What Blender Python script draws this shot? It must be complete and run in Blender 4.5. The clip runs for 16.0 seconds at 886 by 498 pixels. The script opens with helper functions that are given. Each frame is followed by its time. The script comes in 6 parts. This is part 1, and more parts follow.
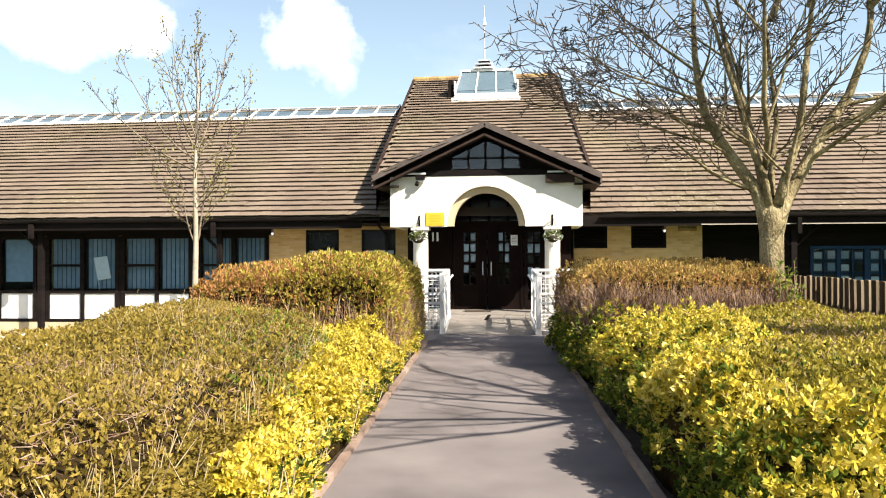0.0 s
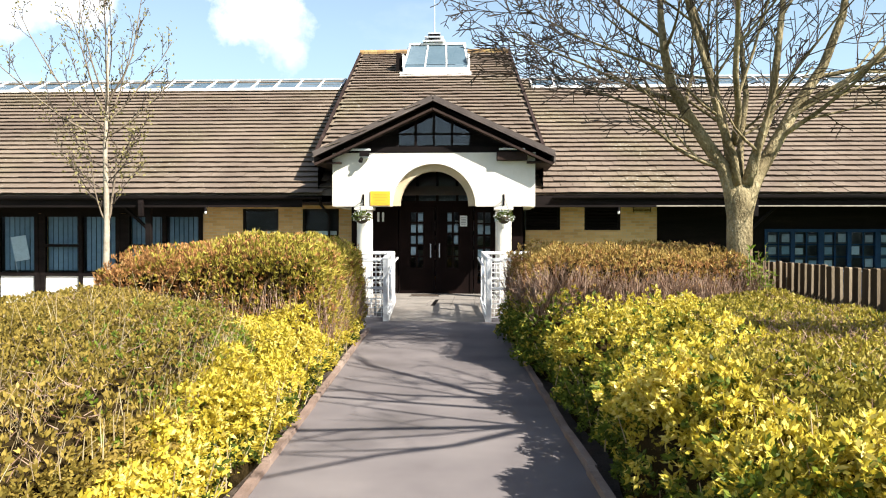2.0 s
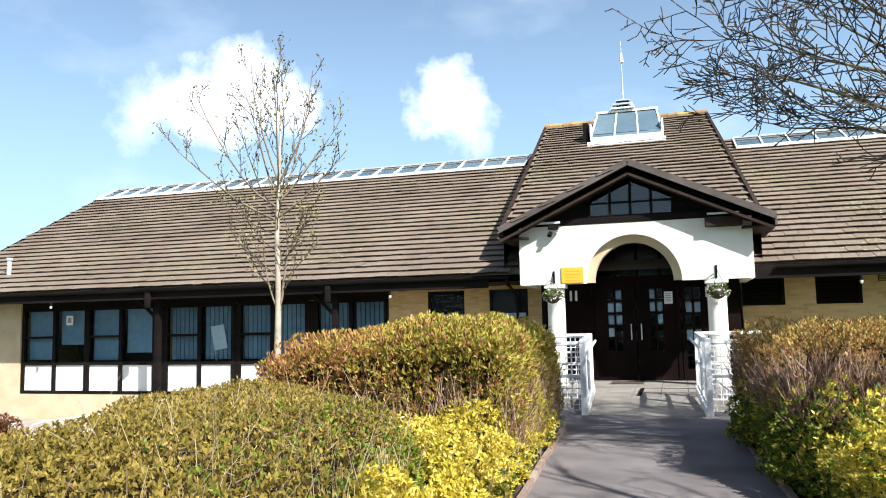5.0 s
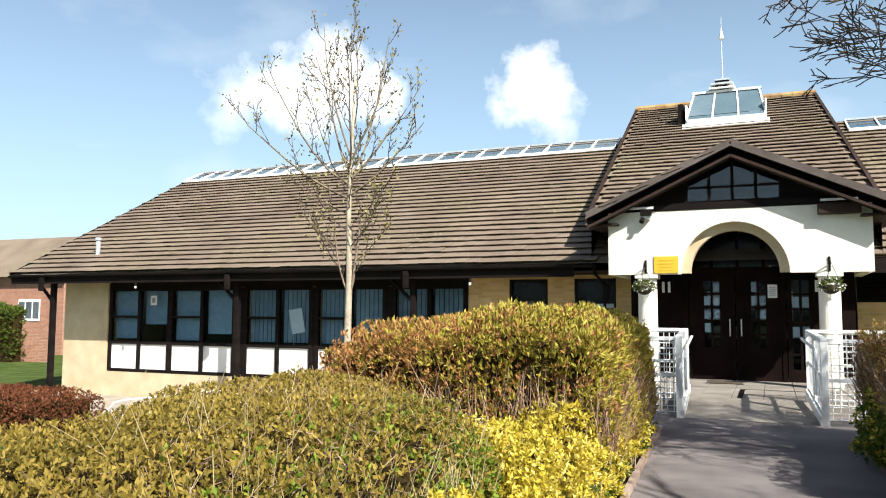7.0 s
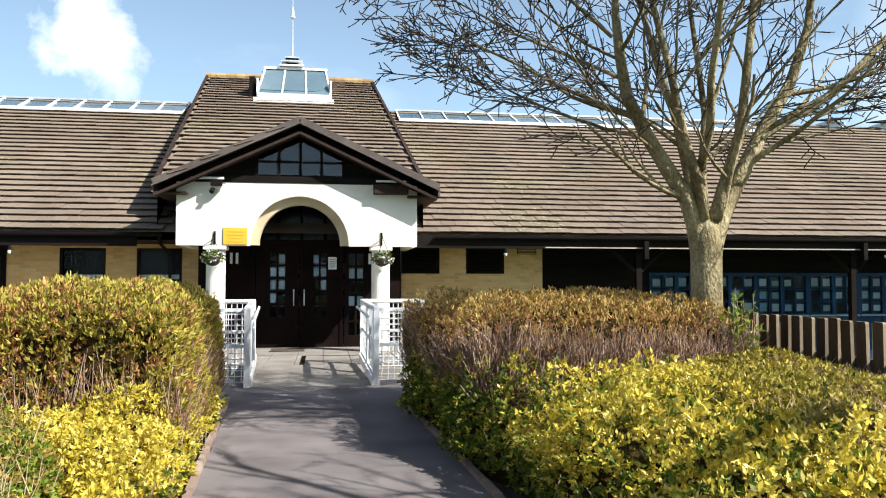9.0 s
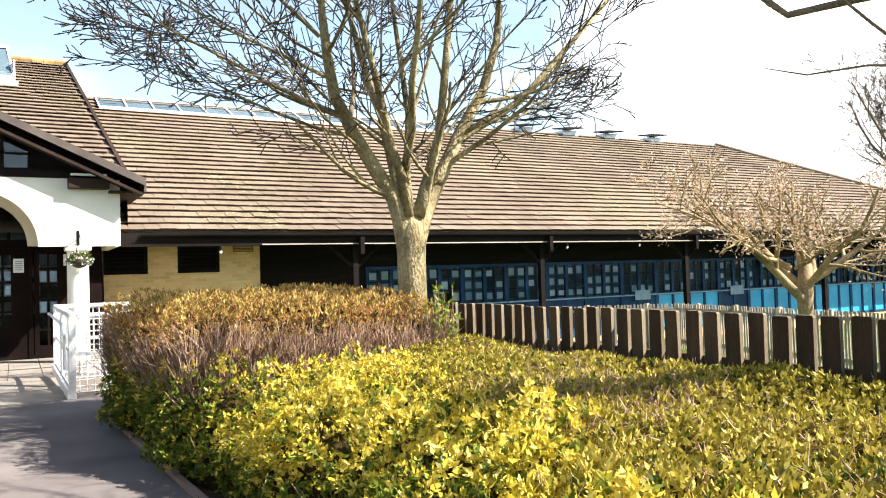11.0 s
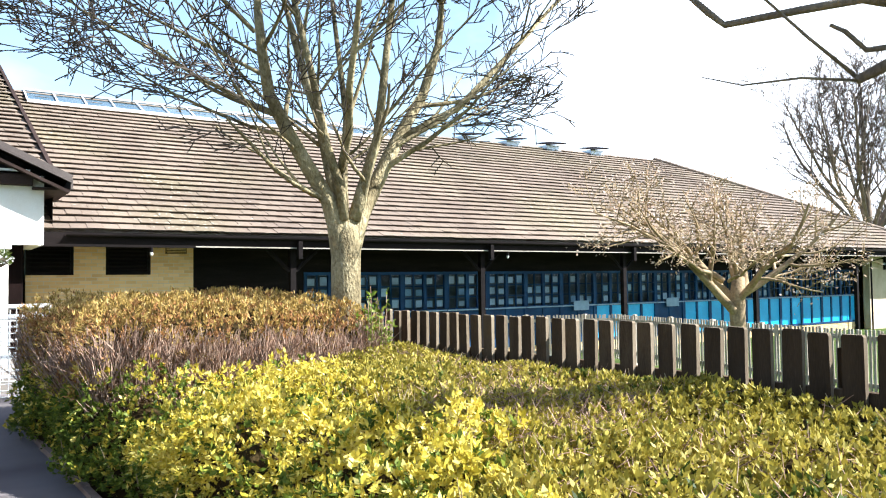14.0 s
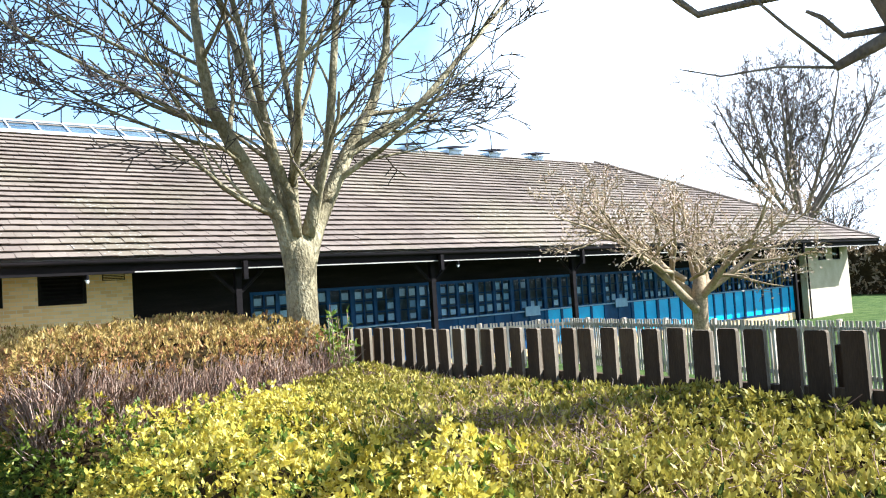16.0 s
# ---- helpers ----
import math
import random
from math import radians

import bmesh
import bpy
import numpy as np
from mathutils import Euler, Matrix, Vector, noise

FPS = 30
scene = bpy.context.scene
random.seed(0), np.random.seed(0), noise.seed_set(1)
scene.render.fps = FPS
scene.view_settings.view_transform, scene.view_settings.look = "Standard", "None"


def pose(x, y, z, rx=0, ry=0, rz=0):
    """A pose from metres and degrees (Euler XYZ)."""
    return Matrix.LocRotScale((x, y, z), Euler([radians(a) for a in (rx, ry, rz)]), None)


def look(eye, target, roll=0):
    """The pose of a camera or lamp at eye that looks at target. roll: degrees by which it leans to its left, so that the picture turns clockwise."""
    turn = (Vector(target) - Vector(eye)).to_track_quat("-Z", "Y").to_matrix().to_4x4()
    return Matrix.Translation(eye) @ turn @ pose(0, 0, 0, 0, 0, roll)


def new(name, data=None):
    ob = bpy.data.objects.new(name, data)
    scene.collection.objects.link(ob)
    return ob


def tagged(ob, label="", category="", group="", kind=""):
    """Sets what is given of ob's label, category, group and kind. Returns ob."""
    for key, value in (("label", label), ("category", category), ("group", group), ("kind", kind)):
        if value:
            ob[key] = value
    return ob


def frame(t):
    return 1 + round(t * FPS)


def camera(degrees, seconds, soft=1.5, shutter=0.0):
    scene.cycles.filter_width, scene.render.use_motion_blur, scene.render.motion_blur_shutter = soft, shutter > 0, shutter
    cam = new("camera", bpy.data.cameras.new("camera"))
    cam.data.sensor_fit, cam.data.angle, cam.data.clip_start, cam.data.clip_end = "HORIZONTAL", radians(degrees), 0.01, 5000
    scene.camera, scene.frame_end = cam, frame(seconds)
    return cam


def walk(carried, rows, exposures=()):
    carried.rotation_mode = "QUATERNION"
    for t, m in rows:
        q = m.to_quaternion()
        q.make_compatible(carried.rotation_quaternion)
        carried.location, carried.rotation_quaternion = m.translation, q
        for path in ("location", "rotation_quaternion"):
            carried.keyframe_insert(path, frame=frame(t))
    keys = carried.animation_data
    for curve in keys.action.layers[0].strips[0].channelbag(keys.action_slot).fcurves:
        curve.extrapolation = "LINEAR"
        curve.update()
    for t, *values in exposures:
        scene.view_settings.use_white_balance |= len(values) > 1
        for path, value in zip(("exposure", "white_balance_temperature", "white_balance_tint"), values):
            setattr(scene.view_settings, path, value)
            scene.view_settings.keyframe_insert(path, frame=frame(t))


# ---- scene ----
cam = camera(59.8, 16.0, soft=1.1)
PATH = [
    (0, (0.429, 0.652, 1.447), (0.199, 2.638, 1.471), -0.2),
    (0.5, (0.39, 0.905, 1.437), (0.302, 2.903, 1.451), -1.2),
    (1, (0.347, 1.163, 1.454), (0.399, 3.161, 1.369), -1.8),
    (1.5, (0.398, 1.412, 1.439), (0.298, 3.409, 1.394), 0.4),
    (2, (0.439, 1.651, 1.466), (0.336, 3.648, 1.44), 0.1),
    (2.5, (0.363, 1.886, 1.485), (0.459, 3.883, 1.551), -1.3),
    (3, (0.322, 2.093, 1.466), (0.363, 4.092, 1.508), -1.7),
    (3.5, (0.391, 2.351, 1.462), (0.18, 4.336, 1.586), 0.5),
    (4, (0.347, 2.641, 1.435), (0.004, 4.61, 1.504), 0.3),
    (4.5, (0.262, 2.844, 1.462), (-0.055, 4.809, 1.663), -1.1),
    (5, (0.179, 3.136, 1.451), (-0.4, 5.041, 1.643), -1.2),
    (5.2, (0.177, 3.229, 1.431), (-0.571, 5.074, 1.629), -0.9),
    (7.3, (-0.123, 3.993, 1.47), (-0.898, 5.83, 1.627), 0.4),
    (7.5, (-0.142, 4.05, 1.479), (-0.811, 5.928, 1.644), 0.9),
    (8, (-0.108, 4.104, 1.499), (-0.474, 6.063, 1.664), 2.3),
    (8.5, (-0.164, 4.032, 1.502), (-0.182, 6.029, 1.62), 0.6),
    (9, (-0.196, 3.949, 1.504), (0.106, 5.924, 1.59), 0.0),
    (9.5, (-0.157, 3.932, 1.478), (0.374, 5.858, 1.552), -0.7),
    (10, (-0.164, 3.883, 1.476), (0.55, 5.751, 1.55), -1.0),
    (10.2, (-0.131, 3.83, 1.491), (0.648, 5.671, 1.559), -1.0),
    (12.3, (-0.094, 3.964, 1.525), (1.042, 5.609, 1.575), -2.7),
    (12.5, (-0.087, 3.967, 1.516), (1.06, 5.605, 1.555), -2.5),
    (13, (-0.053, 3.982, 1.51), (1.076, 5.633, 1.548), -2.9),
    (13.5, (0.006, 3.951, 1.504), (1.024, 5.671, 1.57), -1.6),
    (14, (0.041, 3.976, 1.5), (1.139, 5.646, 1.581), -0.7),
    (14.5, (0.048, 3.976, 1.501), (1.241, 5.58, 1.574), -0.3),
    (15, (0.073, 4.014, 1.496), (1.251, 5.63, 1.562), 1.0),
    (15.5, (0.085, 4.149, 1.51), (1.224, 5.791, 1.578), -0.6),
    (16, (0.076, 4.326, 1.529), (1.295, 5.908, 1.632), -3.7),
]
EXPOSURES = [(0.0, 1.3, 6800, 10.5), (0.5, 1.22, 6250, 7.5), (1.5, 1.26, 6350, 9), (3.5, 1.31, 6400, 10), (4.5, 1.31, 6100, 8), (5.0, 1.1, 5900, 8), (7.5, 1.0, 6350, 7.5), (8.5, 0.94, 6150, 7.5), (9.0, 1.08, 6100, 8), (9.5, 1.61, 6600, 10), (10.0, 1.74, 6800, 10.5), (12.5, 1.84, 5950, 9), (13.5, 1.86, 5780, 9), (15.5, 1.8, 5350, 8), (16.0, 1.8, 5250, 8)]
walk(cam, [(t, look(eye, target, roll)) for t, eye, target, roll in PATH], EXPOSURES)

# ---- world, sun, exposure ----
SUN_TO = Vector((0.60, -0.46, 0.65)).normalized()
world = bpy.data.worlds.new("sky")
scene.world = world
world.use_nodes = True
wt = world.node_tree
wt.nodes.clear()


def wn(kind, **kw):
    n = wt.nodes.new(kind)
    for k, v in kw.items():
        n.inputs[k].default_value = v
    return n


sky = wn("ShaderNodeTexSky")
sky.sky_type, sky.sun_disc = "NISHITA", False
sky.sun_elevation = math.asin(SUN_TO.z)
sky.sun_rotation = math.atan2(SUN_TO.x, SUN_TO.y)
sky.air_density, sky.dust_density, sky.ozone_density = 1.0, 1.2, 0.8
wout = wn("ShaderNodeOutputWorld")
wbg = wn("ShaderNodeBackground", Strength=0.068)
wt.links.new(wbg.outputs[0], wout.inputs[0])
tc = wn("ShaderNodeTexCoord")
# clouds: broken cumulus by noise on the direction, whiter and fuller towards the sun
wmap = wn("ShaderNodeMapping")
wmap.inputs["Scale"].default_value = (1.0, 1.0, 2.2)
wt.links.new(tc.outputs["Generated"], wmap.inputs["Vector"])
wnz = wn("ShaderNodeTexNoise", Scale=3.1, Detail=9.0, Roughness=0.52)
wt.links.new(wmap.outputs[0], wnz.inputs["Vector"])


def puff(direction, size, soft):
    """A cloud round a direction of the sky, with a ragged rim."""
    d = wn("ShaderNodeVectorMath")
    d.operation = "DISTANCE"
    wt.links.new(tc.outputs["Generated"], d.inputs[0])
    d.inputs[1].default_value = Vector(direction).normalized()
    e = wn("ShaderNodeTexNoise", Scale=11.0, Detail=8.0, Roughness=0.6)
    wt.links.new(tc.outputs["Generated"], e.inputs["Vector"])
    a = wn("ShaderNodeMath")
    a.operation = "MULTIPLY_ADD"
    a.inputs[1].default_value, a.inputs[2].default_value = 0.13, -0.065
    wt.links.new(e.outputs[0], a.inputs[0])
    s = wn("ShaderNodeMath")
    s.operation = "ADD"
    wt.links.new(d.outputs["Value"], s.inputs[0])
    wt.links.new(a.outputs[0], s.inputs[1])
    m = wn("ShaderNodeMapRange")
    m.inputs["From Min"].default_value, m.inputs["From Max"].default_value = size, size - soft
    wt.links.new(s.outputs[0], m.inputs["Value"])
    return m.outputs[0]


def wmath(op, a, b):
    n = wn("ShaderNodeMath")
    n.operation = op
    for i, v in enumerate((a, b)):
        if hasattr(v, "links"):
            wt.links.new(v, n.inputs[i])
        else:
            n.inputs[i].default_value = v
    return n.outputs[0]


thin = wn("ShaderNodeMapRange")
thin.inputs["From Min"].default_value, thin.inputs["From Max"].default_value = 0.52, 0.74
wt.links.new(wnz.outputs[0], thin.inputs["Value"])
cover = wmath("MAXIMUM", wmath("MULTIPLY", thin.outputs[0], 0.28), 0.03)
for way, size, soft in (((-0.56, 0.79, 0.275), 0.058, 0.035), ((-0.525, 0.805, 0.262), 0.05, 0.04), ((-0.495, 0.82, 0.295), 0.06, 0.035), ((-0.455, 0.845, 0.28), 0.042, 0.03), ((-0.6, 0.76, 0.255), 0.05, 0.06), ((-0.268, 0.92, 0.287), 0.056, 0.028), ((-0.254, 0.93, 0.265), 0.045, 0.04), ((-0.243, 0.935, 0.243), 0.03, 0.05)):
    cover = wmath("MAXIMUM", cover, puff(way, size, soft))
# the bright veil on the sunward side
veil = wn("ShaderNodeVectorMath")
veil.operation = "DOT_PRODUCT"
veil.inputs[1].default_value = Vector((0.87, 0.45, 0.2)).normalized()
wt.links.new(tc.outputs["Generated"], veil.inputs[0])
vr = wn("ShaderNodeMapRange")
vr.inputs["From Min"].default_value, vr.inputs["From Max"].default_value = 0.90, 0.975
wt.links.new(veil.outputs["Value"], vr.inputs["Value"])
cover = wmath("MAXIMUM", cover, vr.outputs[0])
wmix = wn("ShaderNodeMixRGB")
wt.links.new(cover, wmix.inputs[0])
# pale haze thickening towards the horizon all round
up_z = wn("ShaderNodeSeparateXYZ")
wt.links.new(tc.outputs["Generated"], up_z.inputs[0])
hz = wn("ShaderNodeMapRange")
hz.inputs["From Min"].default_value, hz.inputs["From Max"].default_value = 0.5, 0.05
hz.inputs["To Min"].default_value, hz.inputs["To Max"].default_value = 0.0, 0.6
wt.links.new(up_z.outputs[2], hz.inputs["Value"])
haze = wn("ShaderNodeMixRGB")
wt.links.new(hz.outputs[0], haze.inputs[0])
wt.links.new(sky.outputs[0], haze.inputs[1])
haze.inputs[2].default_value = (5.6, 8.0, 9.9, 1)
wt.links.new(haze.outputs[0], wmix.inputs[1])
wmix.inputs[2].default_value = (10.6, 10.6, 10.6, 1)
wt.links.new(wmix.outputs[0], wbg.inputs[0])

sun = new("sun", bpy.data.lights.new("sun", "SUN"))
sun.data.energy, sun.data.angle, sun.data.color = 5.0, radians(0.55), (1.0, 0.955, 0.88)
sun.matrix_world = look((20, -10, 30), Vector((20, -10, 30)) - SUN_TO)


# ---- materials ----
def ramp_set(node, stops):
    el = node.color_ramp.elements
    while len(el) < len(stops):
        el.new(0.5)
    for e, (p, c) in zip(el, stops):
        e.position, e.color = p, (*c, 1)


def material(name, stops, rough=0.8, scale=4.0, fine=60.0, bump=0.15, metal=0.0, island=0.0, objects=0.0, spec=0.5, through_light=0.0, detail=6.0, stretch=(1, 1, 1), bump_dist=0.01):
    """stops: colours from dark to light. Two scales of noise, per-island and per-object variation, fine relief."""
    m = bpy.data.materials.new(name)
    m.use_nodes = True
    t = m.node_tree
    b = t.nodes["Principled BSDF"]
    b.inputs["Metallic"].default_value = metal
    b.inputs["Specular IOR Level"].default_value = spec
    co = t.nodes.new("ShaderNodeTexCoord")
    mp = t.nodes.new("ShaderNodeMapping")
    mp.inputs["Scale"].default_value = stretch
    geo = t.nodes.new("ShaderNodeNewGeometry")
    t.links.new(geo.outputs["Position"], mp.inputs["Vector"])
    n1 = t.nodes.new("ShaderNodeTexNoise")
    n1.inputs["Scale"].default_value, n1.inputs["Detail"].default_value = scale, detail
    n2 = t.nodes.new("ShaderNodeTexNoise")
    n2.inputs["Scale"].default_value, n2.inputs["Detail"].default_value = fine, 3.0
    for n in (n1, n2):
        t.links.new(mp.outputs[0], n.inputs["Vector"])

    def mth(op, a, b2, c=None):
        n = t.nodes.new("ShaderNodeMath")
        n.operation = op
        for i, v in enumerate((a, b2, c)):
            if v is None:
                continue
            if hasattr(v, "links"):
                t.links.new(v, n.inputs[i])
            else:
                n.inputs[i].default_value = v
        return n.outputs[0]

    f = mth("ADD", mth("MULTIPLY", n1.outputs[0], 0.65), mth("MULTIPLY", n2.outputs[0], 0.35))
    f = mth("MULTIPLY_ADD", mth("SUBTRACT", f, 0.5), 2.1, 0.5)
    if island:
        f = mth("ADD", mth("MULTIPLY", f, 1 - island), mth("MULTIPLY", geo.outputs["Random Per Island"], island))
    if objects:
        oi = t.nodes.new("ShaderNodeObjectInfo")
        f = mth("ADD", mth("MULTIPLY", f, 1 - objects), mth("MULTIPLY", oi.outputs["Random"], objects))
    r = t.nodes.new("ShaderNodeValToRGB")
    ramp_set(r, stops)
    t.links.new(f, r.inputs[0])
    t.links.new(r.outputs[0], b.inputs["Base Color"])
    rr = mth("MULTIPLY_ADD", n2.outputs[0], 0.24, rough - 0.12)
    t.links.new(rr, b.inputs["Roughness"])
    if bump:
        bp = t.nodes.new("ShaderNodeBump")
        bp.inputs["Strength"].default_value, bp.inputs["Distance"].default_value = bump, bump_dist
        t.links.new(mth("ADD", n1.outputs[0], n2.outputs[0]), bp.inputs["Height"])
        t.links.new(bp.outputs[0], b.inputs["Normal"])
    if through_light:
        tr = t.nodes.new("ShaderNodeBsdfTranslucent")
        t.links.new(r.outputs[0], tr.inputs[0])
        mx = t.nodes.new("ShaderNodeMixShader")
        mx.inputs[0].default_value = through_light
        t.links.new(b.outputs[0], mx.inputs[1])
        t.links.new(tr.outputs[0], mx.inputs[2])
        t.links.new(mx.outputs[0], t.nodes["Material Output"].inputs[0])
    return m


def glass(name, tint=(0.8, 0.9, 0.95), rough=0.02, ior=1.26):
    """A thin pane: clear, with a mirror gloss."""
    m = bpy.data.materials.new(name)
    m.use_nodes = True
    t = m.node_tree
    t.nodes.clear()
    out = t.nodes.new("ShaderNodeOutputMaterial")
    a = t.nodes.new("ShaderNodeBsdfTransparent")
    a.inputs[0].default_value = (*tint, 1)
    g = t.nodes.new("ShaderNodeBsdfGlossy")
    g.inputs["Roughness"].default_value = rough
    fr = t.nodes.new("ShaderNodeFresnel")
    fr.inputs[0].default_value = ior
    mx = t.nodes.new("ShaderNodeMixShader")
    t.links.new(fr.outputs[0], mx.inputs[0])
    t.links.new(a.outputs[0], mx.inputs[1])
    t.links.new(g.outputs[0], mx.inputs[2])
    t.links.new(mx.outputs[0], out.inputs[0])
    return m


def brickwork(name, stops, mortar):
    m = bpy.data.materials.new(name)
    m.use_nodes = True
    t = m.node_tree
    b = t.nodes["Principled BSDF"]
    b.inputs["Roughness"].default_value = 0.9
    geo = t.nodes.new("ShaderNodeNewGeometry")
    sep = t.nodes.new("ShaderNodeSeparateXYZ")
    t.links.new(geo.outputs["Position"], sep.inputs[0])
    add = t.nodes.new("ShaderNodeMath")
    t.links.new(sep.outputs[0], add.inputs[0])
    t.links.new(sep.outputs[1], add.inputs[1])
    com = t.nodes.new("ShaderNodeCombineXYZ")
    t.links.new(add.outputs[0], com.inputs[0])
    t.links.new(sep.outputs[2], com.inputs[1])
    br = t.nodes.new("ShaderNodeTexBrick")
    br.inputs["Scale"].default_value = 1.0
    br.inputs["Brick Width"].default_value, br.inputs["Row Height"].default_value = 0.225, 0.075
    br.inputs["Mortar Size"].default_value, br.inputs["Mortar Smooth"].default_value = 0.006, 0.3
    br.inputs["Color1"].default_value, br.inputs["Color2"].default_value = (0, 0, 0, 1), (1, 1, 1, 1)
    t.links.new(com.outputs[0], br.inputs["Vector"])
    nz = t.nodes.new("ShaderNodeTexNoise")
    nz.inputs["Scale"].default_value, nz.inputs["Detail"].default_value = 1.3, 8.0
    t.links.new(geo.outputs["Position"], nz.inputs["Vector"])
    mixf = t.nodes.new("ShaderNodeMath")
    mixf.operation = "MULTIPLY_ADD"
    mixf.inputs[1].default_value = 0.4
    t.links.new(br.outputs["Color"], mixf.inputs[0])
    nm = t.nodes.new("ShaderNodeMath")
    nm.operation = "MULTIPLY"
    nm.inputs[1].default_value = 0.6
    t.links.new(nz.outputs[0], nm.inputs[0])
    t.links.new(nm.outputs[0], mixf.inputs[2])
    r = t.nodes.new("ShaderNodeValToRGB")
    ramp_set(r, stops)
    t.links.new(mixf.outputs[0], r.inputs[0])
    mx = t.nodes.new("ShaderNodeMixRGB")
    t.links.new(br.outputs["Fac"], mx.inputs[0])
    t.links.new(r.outputs[0], mx.inputs[1])
    mx.inputs[2].default_value = (*mortar, 1)
    t.links.new(mx.outputs[0], b.inputs["Base Color"])
    bp = t.nodes.new("ShaderNodeBump")
    bp.invert = True
    bp.inputs["Strength"].default_value, bp.inputs["Distance"].default_value = 0.6, 0.006
    t.links.new(br.outputs["Fac"], bp.inputs["Height"])
    t.links.new(bp.outputs[0], b.inputs["Normal"])
    return m


BRICK = brickwork("buff_brick", [(0.15, (0.54, 0.305, 0.11)), (0.5, (0.70, 0.43, 0.17)), (0.85, (0.78, 0.535, 0.265))], (0.58, 0.47, 0.32))
RED_BRICK = brickwork("red_brick", [(0.15, (0.22, 0.09, 0.05)), (0.5, (0.34, 0.15, 0.09)), (0.85, (0.42, 0.22, 0.14))], (0.4, 0.34, 0.28))
RENDER = material("white_render", [(0.2, (0.68, 0.62, 0.51)), (0.6, (0.79, 0.74, 0.635)), (0.9, (0.84, 0.81, 0.73))], 0.9, 1.6, 90, 0.12)
CREAM = material("cream_render", [(0.2, (0.44, 0.345, 0.21)), (0.6, (0.54, 0.435, 0.28)), (0.9, (0.61, 0.51, 0.35))], 0.9, 2.0, 90, 0.12)


def roof_tiles(name):
    """Weathered concrete tiles: brown, each a shade of its own, with moss stains and pale lichen flecks in drifts."""
    m = material(name, [(0.1, (0.098, 0.07, 0.052)), (0.45, (0.175, 0.13, 0.096)), (0.9, (0.265, 0.205, 0.15))], 0.88, 0.5, 30, 0.3, island=0.14, objects=0.12, spec=0.25)
    t = m.node_tree
    b = t.nodes["Principled BSDF"]
    base = b.inputs["Base Color"].links[0].from_socket
    geo = t.nodes.new("ShaderNodeNewGeometry")
    fl = t.nodes.new("ShaderNodeTexNoise")
    fl.inputs["Scale"].default_value, fl.inputs["Detail"].default_value = 13.0, 3.0
    dr = t.nodes.new("ShaderNodeTexNoise")
    dr.inputs["Scale"].default_value, dr.inputs["Detail"].default_value = 0.34, 3.0
    for n in (fl, dr):
        t.links.new(geo.outputs["Position"], n.inputs["Vector"])
    sm = t.nodes.new("ShaderNodeMath")
    sm.operation = "MULTIPLY_ADD"
    sm.inputs[1].default_value = 0.55
    t.links.new(dr.outputs[0], sm.inputs[0])
    t.links.new(fl.outputs[0], sm.inputs[2])
    mr = t.nodes.new("ShaderNodeMapRange")
    mr.inputs["From Min"].default_value, mr.inputs["From Max"].default_value = 0.985, 1.02
    t.links.new(sm.outputs[0], mr.inputs["Value"])
    mx = t.nodes.new("ShaderNodeMixRGB")
    t.links.new(mr.outputs[0], mx.inputs[0])
    t.links.new(base, mx.inputs[1])
    mx.inputs[2].default_value = (0.52, 0.49, 0.42, 1)
    ms = t.nodes.new("ShaderNodeMapRange")
    ms.inputs["From Min"].default_value, ms.inputs["From Max"].default_value = 0.5, 0.72
    ms.inputs["To Max"].default_value = 0.5
    t.links.new(dr.outputs[0], ms.inputs["Value"])
    mo = t.nodes.new("ShaderNodeMixRGB")
    t.links.new(ms.outputs[0], mo.inputs[0])
    t.links.new(mx.outputs[0], mo.inputs[1])
    mo.inputs[2].default_value = (0.17, 0.14, 0.07, 1)
    t.links.new(mo.outputs[0], b.inputs["Base Color"])
    return m


TILE = roof_tiles("roof_tile")
LICHEN = material("mossy_ridge_tile", [(0.1, (0.15, 0.10, 0.06)), (0.5, (0.32, 0.19, 0.07)), (0.9, (0.42, 0.33, 0.14))], 0.9, 3, 30, 0.3, island=0.3)
TIMBER = material("dark_stained_timber", [(0.2, (0.006, 0.005, 0.0045)), (0.7, (0.014, 0.010, 0.009)), (0.95, (0.026, 0.019, 0.016))], 0.7, 2, 40, 0.2, spec=0.06, stretch=(0.4, 1, 3))
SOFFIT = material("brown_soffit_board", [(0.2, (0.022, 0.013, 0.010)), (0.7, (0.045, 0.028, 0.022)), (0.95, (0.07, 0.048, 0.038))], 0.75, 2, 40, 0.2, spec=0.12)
FASCIA = material("grey_brown_barge_board", [(0.2, (0.07, 0.055, 0.048)), (0.7, (0.13, 0.105, 0.09)), (0.95, (0.19, 0.16, 0.14))], 0.8, 2, 40, 0.2, spec=0.2)
BLUE = material("blue_painted_timber", [(0.2, (0.005, 0.026, 0.07)), (0.7, (0.008, 0.048, 0.12)), (0.95, (0.02, 0.085, 0.18))], 0.55, 2, 40, 0.1, spec=0.2)
TURQ = material("turquoise_panel", [(0.2, (0.02, 0.30, 0.56)), (0.7, (0.03, 0.42, 0.70)), (0.95, (0.10, 0.58, 0.80))], 0.45, 1.5, 40, 0.05)
PANEL = material("white_panel", [(0.2, (0.72, 0.70, 0.65)), (0.7, (0.80, 0.78, 0.74)), (0.95, (0.84, 0.83, 0.80))], 0.6, 2, 40, 0.05)
WHITE = material("white_paint", [(0.15, (0.60, 0.57, 0.52)), (0.5, (0.78, 0.77, 0.74)), (0.9, (0.84, 0.84, 0.82))], 0.45, 5, 60, 0.1)
